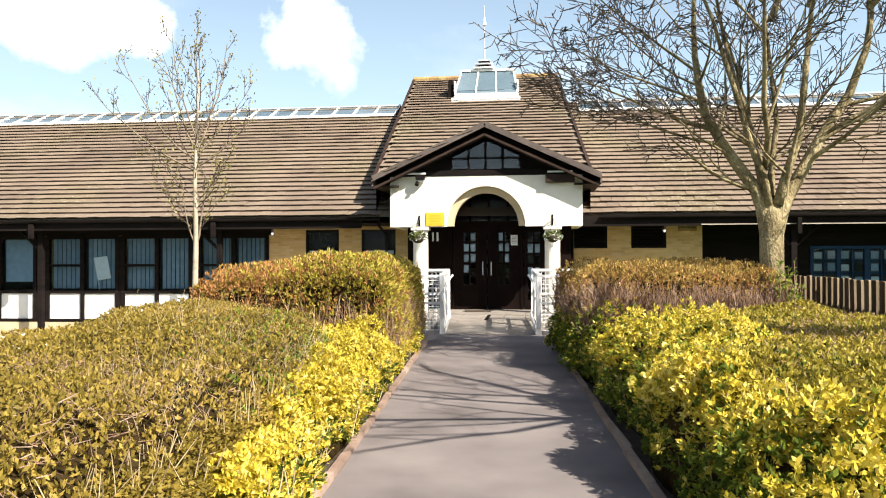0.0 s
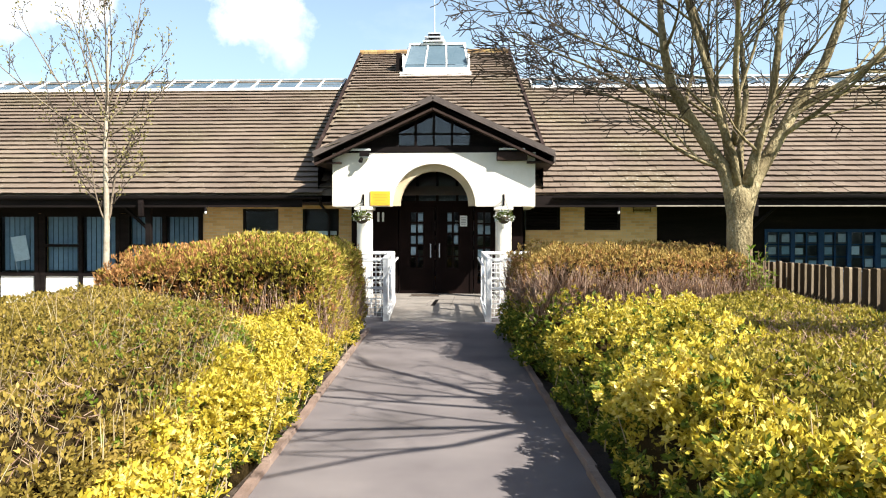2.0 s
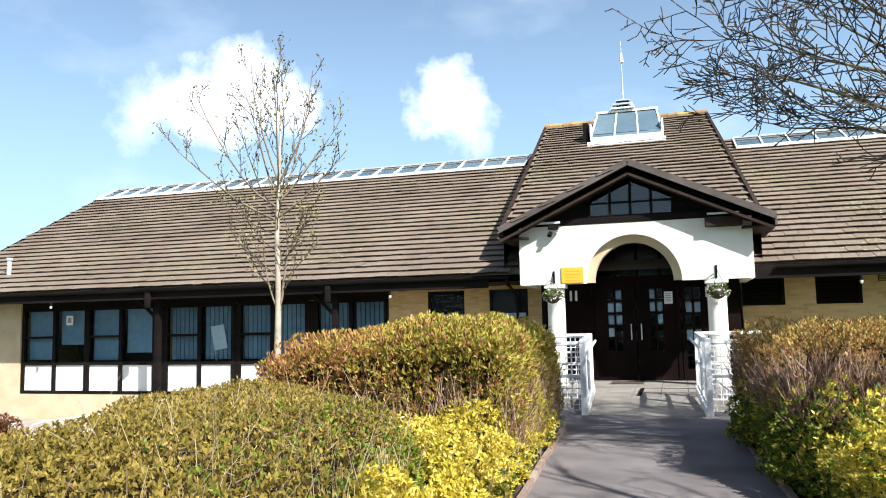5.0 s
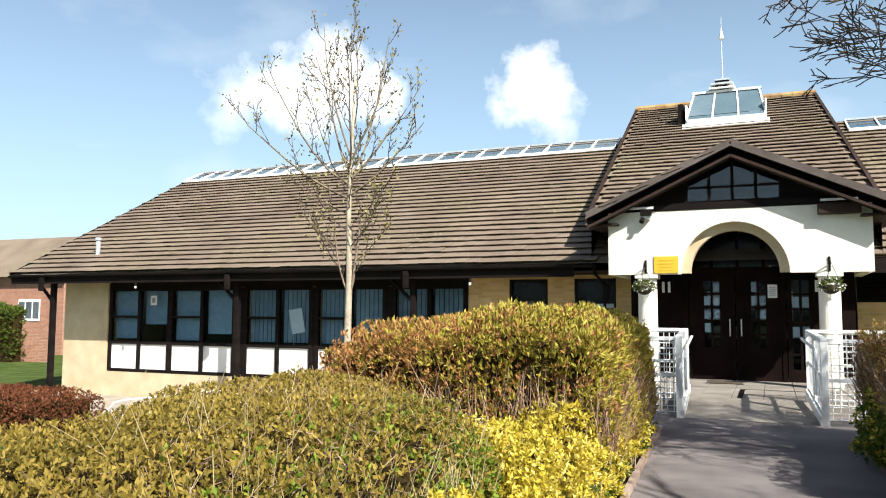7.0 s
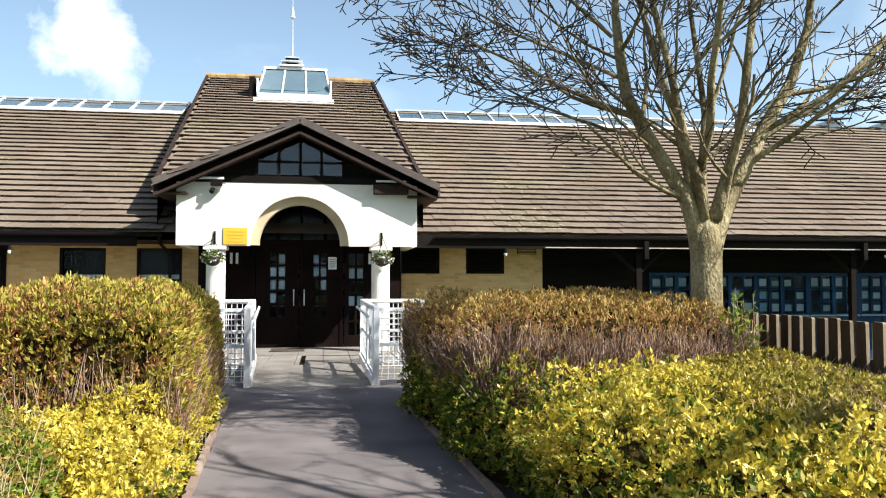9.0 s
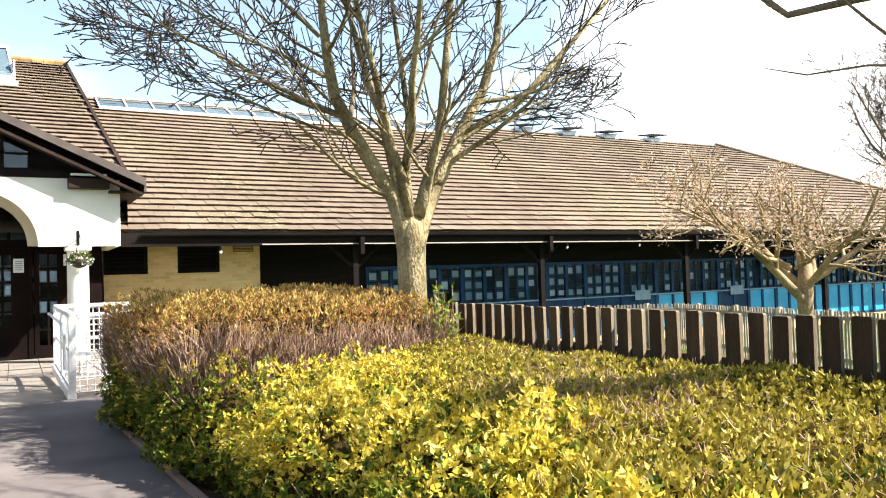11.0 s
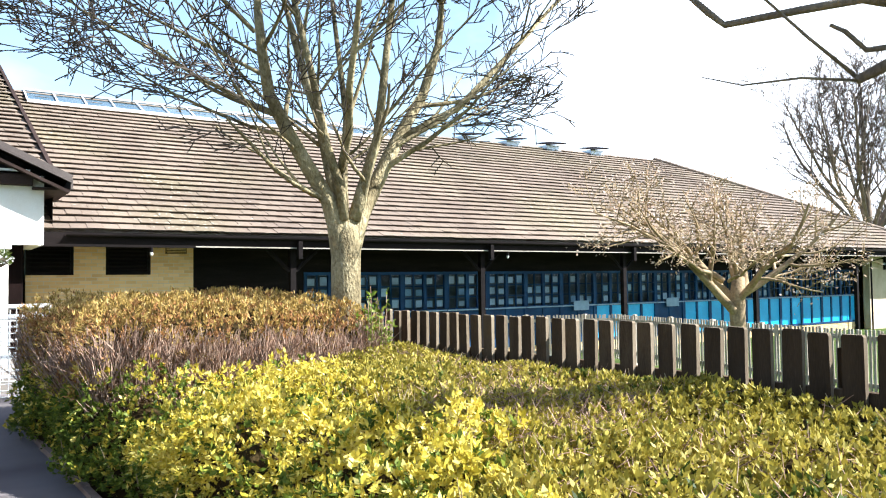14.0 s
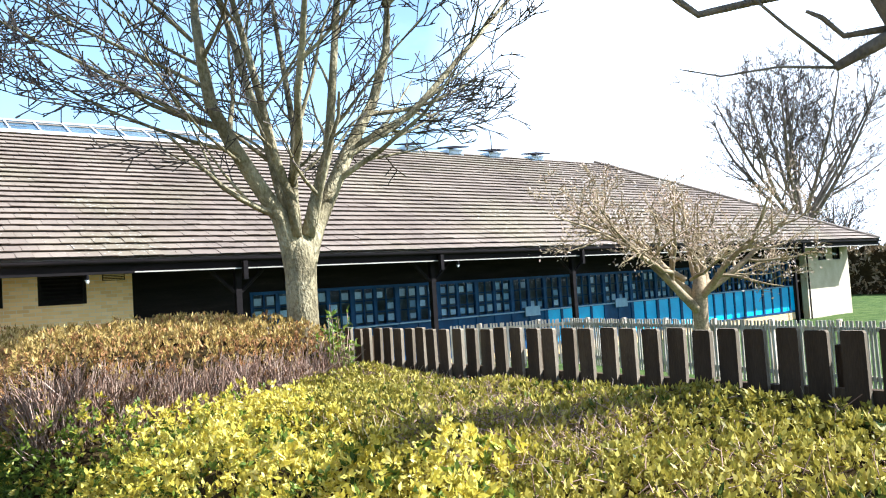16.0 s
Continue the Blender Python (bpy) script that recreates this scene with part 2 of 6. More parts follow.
GREYMET = material("grey_aluminium", [(0.2, (0.45, 0.48, 0.5)), (0.8, (0.62, 0.65, 0.67))], 0.4, 5, 60, 0.05, metal=0.4)
YELLOW = material("yellow_sign_plate", [(0.2, (0.68, 0.36, 0.02)), (0.8, (0.76, 0.43, 0.03))], 0.45, 4, 60, 0.03)
SIGNBAR = material("sign_lettering", [(0.2, (0.5, 0.31, 0.02)), (0.8, (0.56, 0.36, 0.03))], 0.5, 4, 60, 0.0)
DIM_PAPER = material("faded_paper", [(0.2, (0.34, 0.37, 0.40)), (0.8, (0.56, 0.60, 0.62))], 0.8, 8, 60, 0.03, objects=0.5)
PAPER = material("paper_notice", [(0.2, (0.68, 0.68, 0.66)), (0.8, (0.8, 0.8, 0.78))], 0.7, 8, 60, 0.03)
INK = material("grey_print", [(0.2, (0.2, 0.2, 0.2)), (0.8, (0.3, 0.3, 0.3))], 0.7, 8, 60, 0.0)
BLIND = material("pale_blind_fabric", [(0.2, (0.18, 0.26, 0.33)), (0.8, (0.30, 0.40, 0.48))], 0.85, 6, 60, 0.05, objects=0.4)
# room surfaces kept dark: the colour itself holds the low light indoors
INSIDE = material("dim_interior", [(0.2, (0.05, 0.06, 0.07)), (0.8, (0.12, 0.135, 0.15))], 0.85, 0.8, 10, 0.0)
SKYPANE = material("skylight_pane", [(0.2, (0.06, 0.10, 0.125)), (0.8, (0.15, 0.20, 0.23))], 0.2, 0.8, 20, 0.0, spec=0.5, objects=0.4)
GLASS = glass("window_glass")
ASPHALT = material("tarmac", [(0.1, (0.095, 0.082, 0.076)), (0.5, (0.168, 0.145, 0.138)), (0.85, (0.222, 0.193, 0.178)), (0.98, (0.33, 0.29, 0.265))], 0.92, 1.1, 160, 0.45, bump_dist=0.004, spec=0.2)
CONCRETE = material("ramp_concrete", [(0.15, (0.15, 0.128, 0.105)), (0.6, (0.235, 0.205, 0.172)), (0.95, (0.34, 0.305, 0.26))], 0.9, 2, 80, 0.25)
DOOR = material("dark_varnished_door", [(0.2, (0.005, 0.003, 0.0025)), (0.7, (0.011, 0.006, 0.005)), (0.95, (0.02, 0.011, 0.009))], 0.75, 2, 40, 0.2, spec=0.04)
PAVING = material("worn_paving", [(0.15, (0.26, 0.22, 0.17)), (0.6, (0.38, 0.33, 0.26)), (0.95, (0.48, 0.43, 0.35))], 0.92, 1.5, 80, 0.25)
KERB = material("edging_kerb", [(0.1, (0.14, 0.09, 0.065)), (0.5, (0.27, 0.185, 0.14)), (0.95, (0.42, 0.33, 0.26))], 0.92, 4, 70, 0.35, objects=0.35)
SOIL = material("bed_soil", [(0.1, (0.03, 0.02, 0.014)), (0.5, (0.065, 0.045, 0.03)), (0.95, (0.12, 0.09, 0.06))], 0.95, 6, 60, 0.6, bump_dist=0.03)
GRASS = material("grass_ground", [(0.1, (0.03, 0.05, 0.012)), (0.5, (0.065, 0.095, 0.022)), (0.95, (0.12, 0.14, 0.045))], 0.95, 1.5, 60, 0.6, bump_dist=0.03, spec=0.05)
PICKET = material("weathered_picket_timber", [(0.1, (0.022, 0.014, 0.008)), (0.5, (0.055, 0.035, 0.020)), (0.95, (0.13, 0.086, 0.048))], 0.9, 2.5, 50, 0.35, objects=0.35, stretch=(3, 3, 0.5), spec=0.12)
# lighter copy of the picket timber: sunlight on the edges put into the colour
PICKET_LIT_EDGE = material("sunlit_picket_edge", [(0.1, (0.09, 0.065, 0.04)), (0.5, (0.19, 0.145, 0.095)), (0.95, (0.33, 0.265, 0.18))], 0.9, 2.5, 50, 0.35, objects=0.35, stretch=(3, 3, 0.5), spec=0.15)
PALE_WOOD = material("pale_fence_timber", [(0.1, (0.24, 0.19, 0.13)), (0.5, (0.40, 0.33, 0.24)), (0.95, (0.55, 0.48, 0.37))], 0.8, 2.5, 50, 0.2)
BARK = material("tree_bark", [(0.1, (0.055, 0.042, 0.02)), (0.4, (0.18, 0.14, 0.072)), (0.7, (0.335, 0.272, 0.15)), (0.95, (0.52, 0.44, 0.285))], 0.9, 3.6, 40, 0.9, stretch=(1, 1, 0.6), bump_dist=0.025, spec=0.2)
TWIG = material("tree_twigs", [(0.1, (0.035, 0.026, 0.02)), (0.5, (0.08, 0.06, 0.045)), (0.95, (0.15, 0.115, 0.085))], 0.85, 3, 40, 0.2, spec=0.2)
PALE_BARK = material("sapling_bark", [(0.1, (0.20, 0.16, 0.11)), (0.5, (0.36, 0.30, 0.22)), (0.95, (0.48, 0.42, 0.32))], 0.85, 5, 40, 0.4)
SAPLING_LIMB = material("sapling_limb_bark", [(0.1, (0.09, 0.065, 0.045)), (0.5, (0.18, 0.135, 0.09)), (0.95, (0.29, 0.225, 0.15))], 0.85, 5, 40, 0.3)
DARK_BARK = material("dark_bark", [(0.1, (0.075, 0.055, 0.038)), (0.5, (0.17, 0.127, 0.088)), (0.95, (0.29, 0.22, 0.155))], 0.9, 4, 40, 0.8, stretch=(1, 1, 0.4), bump_dist=0.02)
BUD = material("buds_and_young_leaves", [(0.1, (0.16, 0.13, 0.04)), (0.6, (0.28, 0.24, 0.08)), (0.95, (0.38, 0.32, 0.14))], 0.7, 4, 30, 0.0, island=0.7, through_light=0.3)
BLOSSOM = material("fading_blossom", [(0.1, (0.40, 0.25, 0.15)), (0.5, (0.62, 0.44, 0.32)), (0.95, (0.78, 0.66, 0.56))], 0.7, 4, 30, 0.0, island=0.7, through_light=0.3)
LEAF_LOW = material("clipped_hedge_leaf", [(0.05, (0.055, 0.042, 0.009)), (0.35, (0.175, 0.132, 0.024)), (0.65, (0.33, 0.235, 0.045)), (0.95, (0.50, 0.35, 0.11))], 0.6, 1.2, 18, 0.0, island=0.42, through_light=0.25, spec=0.18)
LEAF_MOSS = material("clipped_yellow_green_leaf", [(0.05, (0.07, 0.06, 0.010)), (0.35, (0.23, 0.195, 0.024)), (0.65, (0.43, 0.34, 0.05)), (0.95, (0.60, 0.48, 0.16))], 0.55, 1.6, 18, 0.0, island=0.45, through_light=0.25, spec=0.2)
LEAF_GOLD = material("golden_leaf", [(0.05, (0.15, 0.12, 0.010)), (0.3, (0.43, 0.34, 0.025)), (0.62, (0.74, 0.59, 0.08)), (0.95, (0.90, 0.79, 0.32))], 0.45, 2.6, 18, 0.0, island=0.5, through_light=0.3, spec=0.3)
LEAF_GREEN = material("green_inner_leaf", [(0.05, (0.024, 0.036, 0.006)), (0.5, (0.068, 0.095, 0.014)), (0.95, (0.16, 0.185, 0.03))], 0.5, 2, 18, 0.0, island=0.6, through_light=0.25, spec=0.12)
LEAF_TALL = material("tall_hedge_leaf", [(0.05, (0.08, 0.075, 0.012)), (0.35, (0.27, 0.235, 0.032)), (0.65, (0.46, 0.37, 0.06)), (0.95, (0.64, 0.48, 0.15))], 0.5, 1.3, 14, 0.0, island=0.6, through_light=0.28, spec=0.2)
STEM = material("hedge_stems", [(0.1, (0.12, 0.065, 0.042)), (0.5, (0.29, 0.18, 0.12)), (0.95, (0.50, 0.37, 0.265))], 0.85, 4, 30, 0.0, island=0.6, spec=0.2)
LEAF_LIME = material("fresh_green_leaf", [(0.05, (0.05, 0.085, 0.008)), (0.5, (0.16, 0.22, 0.022)), (0.95, (0.36, 0.40, 0.06))], 0.5, 2, 18, 0.0, island=0.6, through_light=0.3, spec=0.2)
# fresh greens mixed with dark ones that carry the golden shrub's shade
LEAF_SHADE_MIX = material("shade_and_fresh_leaf", [(0.05, (0.03, 0.045, 0.006)), (0.4, (0.085, 0.12, 0.014)), (0.7, (0.19, 0.225, 0.026)), (0.98, (0.38, 0.38, 0.055))], 0.5, 1.4, 18, 0.0, island=0.5, through_light=0.28, spec=0.15)
DRY = material("dry_grass_stalks", [(0.1, (0.22, 0.16, 0.08)), (0.5, (0.42, 0.32, 0.17)), (0.95, (0.58, 0.48, 0.29))], 0.85, 4, 30, 0.0, island=0.6)
RUST = material("copper_hedge_leaf", [(0.05, (0.06, 0.022, 0.012)), (0.5, (0.15, 0.05, 0.022)), (0.95, (0.26, 0.10, 0.04))], 0.6, 2, 18, 0.0, island=0.55, through_light=0.2, spec=0.18)
RUSSET = material("russet_leaf", [(0.05, (0.12, 0.05, 0.02)), (0.4, (0.31, 0.145, 0.05)), (0.7, (0.47, 0.25, 0.085)), (0.95, (0.60, 0.39, 0.16))], 0.6, 2, 18, 0.0, island=0.55, through_light=0.2, spec=0.18)
CORE = material("painted_shade_core", [(0.1, (0.016, 0.011, 0.005)), (0.9, (0.05, 0.034, 0.014))], 0.95, 6, 40, 0.5, bump_dist=0.03, spec=0.0)
CHERRY_BARK = material("cherry_bark", [(0.1, (0.10, 0.07, 0.04)), (0.5, (0.29, 0.205, 0.11)), (0.95, (0.48, 0.36, 0.21))], 0.9, 4, 40, 0.6, bump_dist=0.012, spec=0.2)
LEAF_COPPICE = material("sparse_hedge_leaf", [(0.05, (0.10, 0.065, 0.018)), (0.35, (0.29, 0.185, 0.045)), (0.65, (0.46, 0.31, 0.08)), (0.95, (0.62, 0.47, 0.19))], 0.55, 1.3, 14, 0.0, island=0.6, through_light=0.28, spec=0.2)


# ---- mesh helpers ----
class Geo:
    """Collects vertices and faces for one mesh."""

    def __init__(self):
        self.v, self.f = [], []

    def quad(self, *pts):
        n = len(self.v)
        self.v += [tuple(p) for p in pts]
        self.f.append(tuple(range(n, n + len(pts))))
        return self

    def box(self, x0, x1, y0, y1, z0, z1, m=None):
        n = len(self.v)
        pts = [(x, y, z) for z in (z0, z1) for x, y in ((x0, y0), (x1, y0), (x1, y1), (x0, y1))]
        self.v += [tuple(m @ Vector(p)) for p in pts] if m else pts
        self.f += [tuple(n + i for i in q) for q in ((3, 2, 1, 0), (4, 5, 6, 7), (0, 1, 5, 4), (1, 2, 6, 5), (2, 3, 7, 6), (3, 0, 4, 7))]
        return self

    def beam(self, a, b, w, h, up=(0, 0, 1)):
        """A square bar from a to b, w wide and h high."""
        a, b = Vector(a), Vector(b)
        d = (b - a).normalized()
        s = d.cross(Vector(up)).normalized() * (w / 2)
        u = s.cross(d).normalized() * (h / 2)
        n = len(self.v)
        for p in (a, b):
            self.v += [tuple(p + k * s + l * u) for k, l in ((-1, -1), (1, -1), (1, 1), (-1, 1))]
        self.f += [tuple(n + i for i in q) for q in ((3, 2, 1, 0), (4, 5, 6, 7), (0, 1, 5, 4), (1, 2, 6, 5), (2, 3, 7, 6), (3, 0, 4, 7))]
        return self

    def tube(self, pts, radii, sides=8, cap=True):
        """A tapered round tube along points."""
        pts = [Vector(p) for p in pts]
        n0 = len(self.v)
        ref = Vector((0.31, 0.2, 0.93))
        for i, p in enumerate(pts):
            d = (pts[min(i + 1, len(pts) - 1)] - pts[max(i - 1, 0)]).normalized()
            if abs(d.dot(ref)) > 0.98:
                ref = Vector((1, 0, 0))
            s = d.cross(ref).normalized()
            u = s.cross(d)
            for k in range(sides):
                a = 2 * math.pi * k / sides
                self.v.append(tuple(p + radii[i] * (math.cos(a) * s + math.sin(a) * u)))
        for i in range(len(pts) - 1):
            for k in range(sides):
                a, b = n0 + i * sides + k, n0 + i * sides + (k + 1) % sides
                self.f.append((a, b, b + sides, a + sides))
        if cap:
            self.f.append(tuple(n0 + k for k in range(sides))[::-1])
            self.f.append(tuple(n0 + (len(pts) - 1) * sides + k for k in range(sides)))
        return self

    def prism(self, outline, y0, y1):
        """An outline in x and z, pushed from y0 to y1."""
        n, k = len(self.v), len(outline)
        self.v += [(x, y, z) for y in (y0, y1) for x, z in outline]
        self.f.append(tuple(range(n, n + k)))
        self.f.append(tuple(range(n + 2 * k - 1, n + k - 1, -1)))
        for i in range(k):
            j = (i + 1) % k
            self.f.append((n + j, n + i, n + k + i, n + k + j))
        return self


def place_of(ob):
    m = ob.matrix_basis.copy()
    return place_of(ob.parent) @ ob.matrix_parent_inverse @ m if ob.parent else m


def hang(ob, parent):
    """Make ob, whose mesh is in world places, a part of parent, where it is."""
    ob.parent = parent
    ob.matrix_parent_inverse = place_of(parent).inverted()


def part(name, g, mat, parent=None, label="", smooth=False, bevel=0.0):
    me = bpy.data.meshes.new(name)
    me.from_pydata(g.v, [], g.f)
    me.materials.append(mat)
    if smooth:
        me.polygons.foreach_set("use_smooth", [True] * len(me.polygons))
    me.update()
    ob = new(name, me)
    if parent:
        hang(ob, parent)
    if label:
        tagged(ob, label)
    if bevel:
        b = ob.modifiers.new("bevel", "BEVEL")
        b.width, b.segments, b.limit_method = bevel, 2, "ANGLE"
    return ob


def cloud_mesh(name, verts, quads, mat, parent=None, label=""):
    """A mesh from numpy arrays: many small leaves."""
    me = bpy.data.meshes.new(name)
    me.vertices.add(len(verts))
    me.vertices.foreach_set("co", np.asarray(verts, dtype=np.float32).ravel())
    k = quads.shape[1]
    me.loops.add(quads.size)
    me.loops.foreach_set("vertex_index", quads.astype(np.int32).ravel())
    me.polygons.add(len(quads))
    me.polygons.foreach_set("loop_start", np.arange(0, quads.size, k, dtype=np.int32))
    me.update(calc_edges=True)
    me.materials.append(mat)
    ob = new(name, me)
    if parent:
        hang(ob, parent)
    if label:
        tagged(ob, label)
    return ob


def thing(name, x, y, z, label, category, group="", kind=""):
    ob = new(name)
    ob.location = (x, y, z)
    return tagged(ob, label, category, group, kind)


# ---- the plan ----
WALL, EAVE_Y, EAVE_Z, RIDGE_Y, RIDGE_Z = 21.64, 20.38, 2.55, 29.4, 7.2
SLOPE = (RIDGE_Z - EAVE_Z) / (RIDGE_Y - EAVE_Y)
LEFT_END, RIGHT_END, HIP_X = -21.4, 38.1, 29.1
PX0, PX1, PC = -3.06, 1.64, -0.70


def axis(y):
    """The middle of the path, which leads to the porch a little askew."""
    return 0.14 - 0.052 * (y - 5.5)


def ground_z(x, y):
    """Beds and path on a low bank, the ground round the building lower."""
    def ss(a, b, v):
        q = min(1, max(0, (v - a) / (b - a)))
        return q * q * (3 - 2 * q)
    d = max(ss(4.1, 8.5, abs(x + 0.05)), ss(14.8, 17.0, y))
    d2 = 0.34 * ss(9.0, 14.5, -x)
    return -0.78 * d - d2 + (0.03 * noise.noise(Vector((x * 0.4, y * 0.4, 0))) if d > 0.02 else 0)


# ground: one sheet to the horizon, finer near the building
def make_ground():
    xs = sorted(set([-1500, -600, -250, -120, -70, -45] + [-30 + i for i in range(0, 76)] + [60, 90, 150, 300, 700, 1500]))
    ys = sorted(set([-1500, -500, -200, -80, -40, -20] + [-10 + i for i in range(0, 60)] + [60, 90, 150, 300, 700, 1500]))
    g = Geo()
    for y in ys:
        for x in xs:
            g.v.append((x, y, ground_z(x, y) - 0.05))
    w = len(xs)
    g.f = [(j * w + i, j * w + i + 1, (j + 1) * w + i + 1, (j + 1) * w + i) for j in range(len(ys) - 1) for i in range(w - 1)]
    tagged(part("ground", g, GRASS, smooth=True), "rough grass and earth round the low school building", "ground", kind="structure")
    for name, x0, x1 in (("bed_soil_west", -4.2, None), ("bed_soil_east", None, 4.1)):
        b = Geo()
        for k in range(24):
            ya, yb = -4 + k * 0.8, -4 + (k + 1) * 0.8
            a0 = x0 if x0 else axis(ya) + 1.07
            b0 = x0 if x0 else axis(yb) + 1.07
            a1 = x1 if x1 else axis(ya) - 1.07
            b1 = x1 if x1 else axis(yb) - 1.07
            b.quad((a0, ya, -0.03), (a1, ya, -0.03), (b1, yb, -0.03), (b0, yb, -0.03))
        tagged(part("ground_" + name, b, SOIL), "dark bare soil of the planted beds", "ground", kind="structure")


make_ground()


def make_path():
    g = Geo()
    for k in range(25):
        ya, yb = -4 + k * 0.8, min(-4 + (k + 1) * 0.8, 15.4)
        wa, wb = 1.0 + 0.008 * (ya - 5.5), 1.0 + 0.008 * (yb - 5.5)
        if ya < 15.3:
            g.quad((axis(ya) - wa, ya, 0), (axis(ya) + wa, ya, 0), (axis(yb) + wb, yb, 0), (axis(yb) - wb, yb, 0))
    # the wider apron before the ramp
    g.quad((-2.6, 13.6, -0.006), (1.7, 13.6, -0.006), (1.7, 16.4, -0.006), (-2.6, 16.4, -0.006))
    road = tagged(part("path", g, ASPHALT), "grey tarmac footpath with worn patches", "path", kind="structure")
    # edging: separate kerb lengths
    for side in (-1, 1):
        y = -3.5
        while y < 13.3:
            c = axis(y + 0.45) + side * (1.03 + 0.008 * (y - 5.0))
            k = Geo().box(-0.027, 0.027, -0.45, 0.45, -0.06, 0.045 + random.uniform(-0.008, 0.012))
            ob = part("kerb", k, KERB, bevel=0.0)
            ob.matrix_basis = pose(c + random.uniform(-0.008, 0.008), y + 0.45, 0, random.uniform(-0.5, 0.5), 0, 2.98 + random.uniform(-0.7, 0.7))
            ob.parent = road
            y += 0.91


make_path()


# ---- main roof ----
def roof_z(y):
    return EAVE_Z + SLOPE * (y - EAVE_Y)


TILE_MESH = {}


def one_tile(width, gauge, thick):
    """The mesh of a single lapped tile: x across, y up the slope, z off it."""
    key = (round(width, 3), round(gauge, 3))
    if key not in TILE_MESH:
        w, p = width / 2 - 0.004, gauge + 0.03
        me = bpy.data.meshes.new("tile")
        me.from_pydata([(-w, 0, thick), (w, 0, thick), (w, p, 0.004), (-w, p, 0.004), (-w, 0.012, thick - 0.022), (w, 0.012, thick - 0.022), (w, p, 0), (-w, p, 0)], [],
                       [(0, 1, 2, 3), (4, 5, 1, 0), (5, 6, 2, 1), (4, 0, 3, 7), (4, 7, 6, 5)])
        me.materials.append(TILE)
        TILE_MESH[key] = me
    return TILE_MESH[key]


def tile_field(name, mat, origin, along, up, rows, cols, keep, gauge, width, parent, label="", thick=0.06, jitter=0.004, single=None):
    """Lapped tiles on a slope, each with its own edge; keep(u, v) says which lie on it, single(u, v) which are pieces of their own."""
    o, a, u = Vector(origin), Vector(along), Vector(up)
    nrm = a.cross(u).normalized()
    V, F = [], []
    for r in range(rows):
        shift = (r % 2) * width / 2
        for c in range(-1, cols + 1):
            u0, u1 = c * width + shift + 0.004, (c + 1) * width + shift - 0.004
            mid = (u0 + u1) / 2
            if not keep(mid, (r + 0.5) * gauge):
                continue
            j = random.uniform(-jitter, jitter)
            t = thick + random.uniform(-0.006, 0.006)
            sag = random.uniform(-0.005, 0.004)
            if single and single(mid, (r + 0.5) * gauge):
                ob = new("tile", one_tile(width, gauge, thick))
                at = o + a * mid + u * (r * gauge + sag) + nrm * (j + t - thick)
                m = Matrix((a, u, nrm)).transposed().to_4x4()
                m.translation = at
                ob.parent = parent
                ob.matrix_parent_inverse = place_of(parent).inverted()
                ob.matrix_basis = m
                continue
            p0, p1 = r * gauge + sag, (r + 1) * gauge + 0.03
            n = len(V)
            for uu, vv, h in ((u0, p0, t + j), (u1, p0, t + j), (u1, p1, 0.004), (u0, p1, 0.004), (u0, p0 + 0.012, t + j - 0.022), (u1, p0 + 0.012, t + j - 0.022), (u1, p1, 0.0), (u0, p1, 0.0)):
                V.append(o + a * uu + u * vv + nrm * h)
            F += [(n, n + 1, n + 2, n + 3), (n + 4, n + 5, n + 1, n), (n + 5, n + 6, n + 2, n + 1), (n + 4, n, n + 3, n + 7), (n + 4, n + 7, n + 6, n + 5)]
    if not V:
        return None
    g = Geo()
    g.v, g.f = [tuple(p) for p in V], F
    ob = part(name, g, mat, parent, label)
    ob["kind"] = "stuff"
    return ob


UP = Vector((0, RIDGE_Y - EAVE_Y, RIDGE_Z - EAVE_Z))
SLEN = UP.length
UPN = UP / SLEN
GAUGE, TW = SLEN / 29, 0.30


def left_edge(y):
    return LEFT_END - 0.06 * (y - EAVE_Y)


def raised_left(y):
    return -4.25 + 0.052 * (31.0 - y)


def raised_right(y):
    return 1.43 + 0.052 * (31.0 - y)


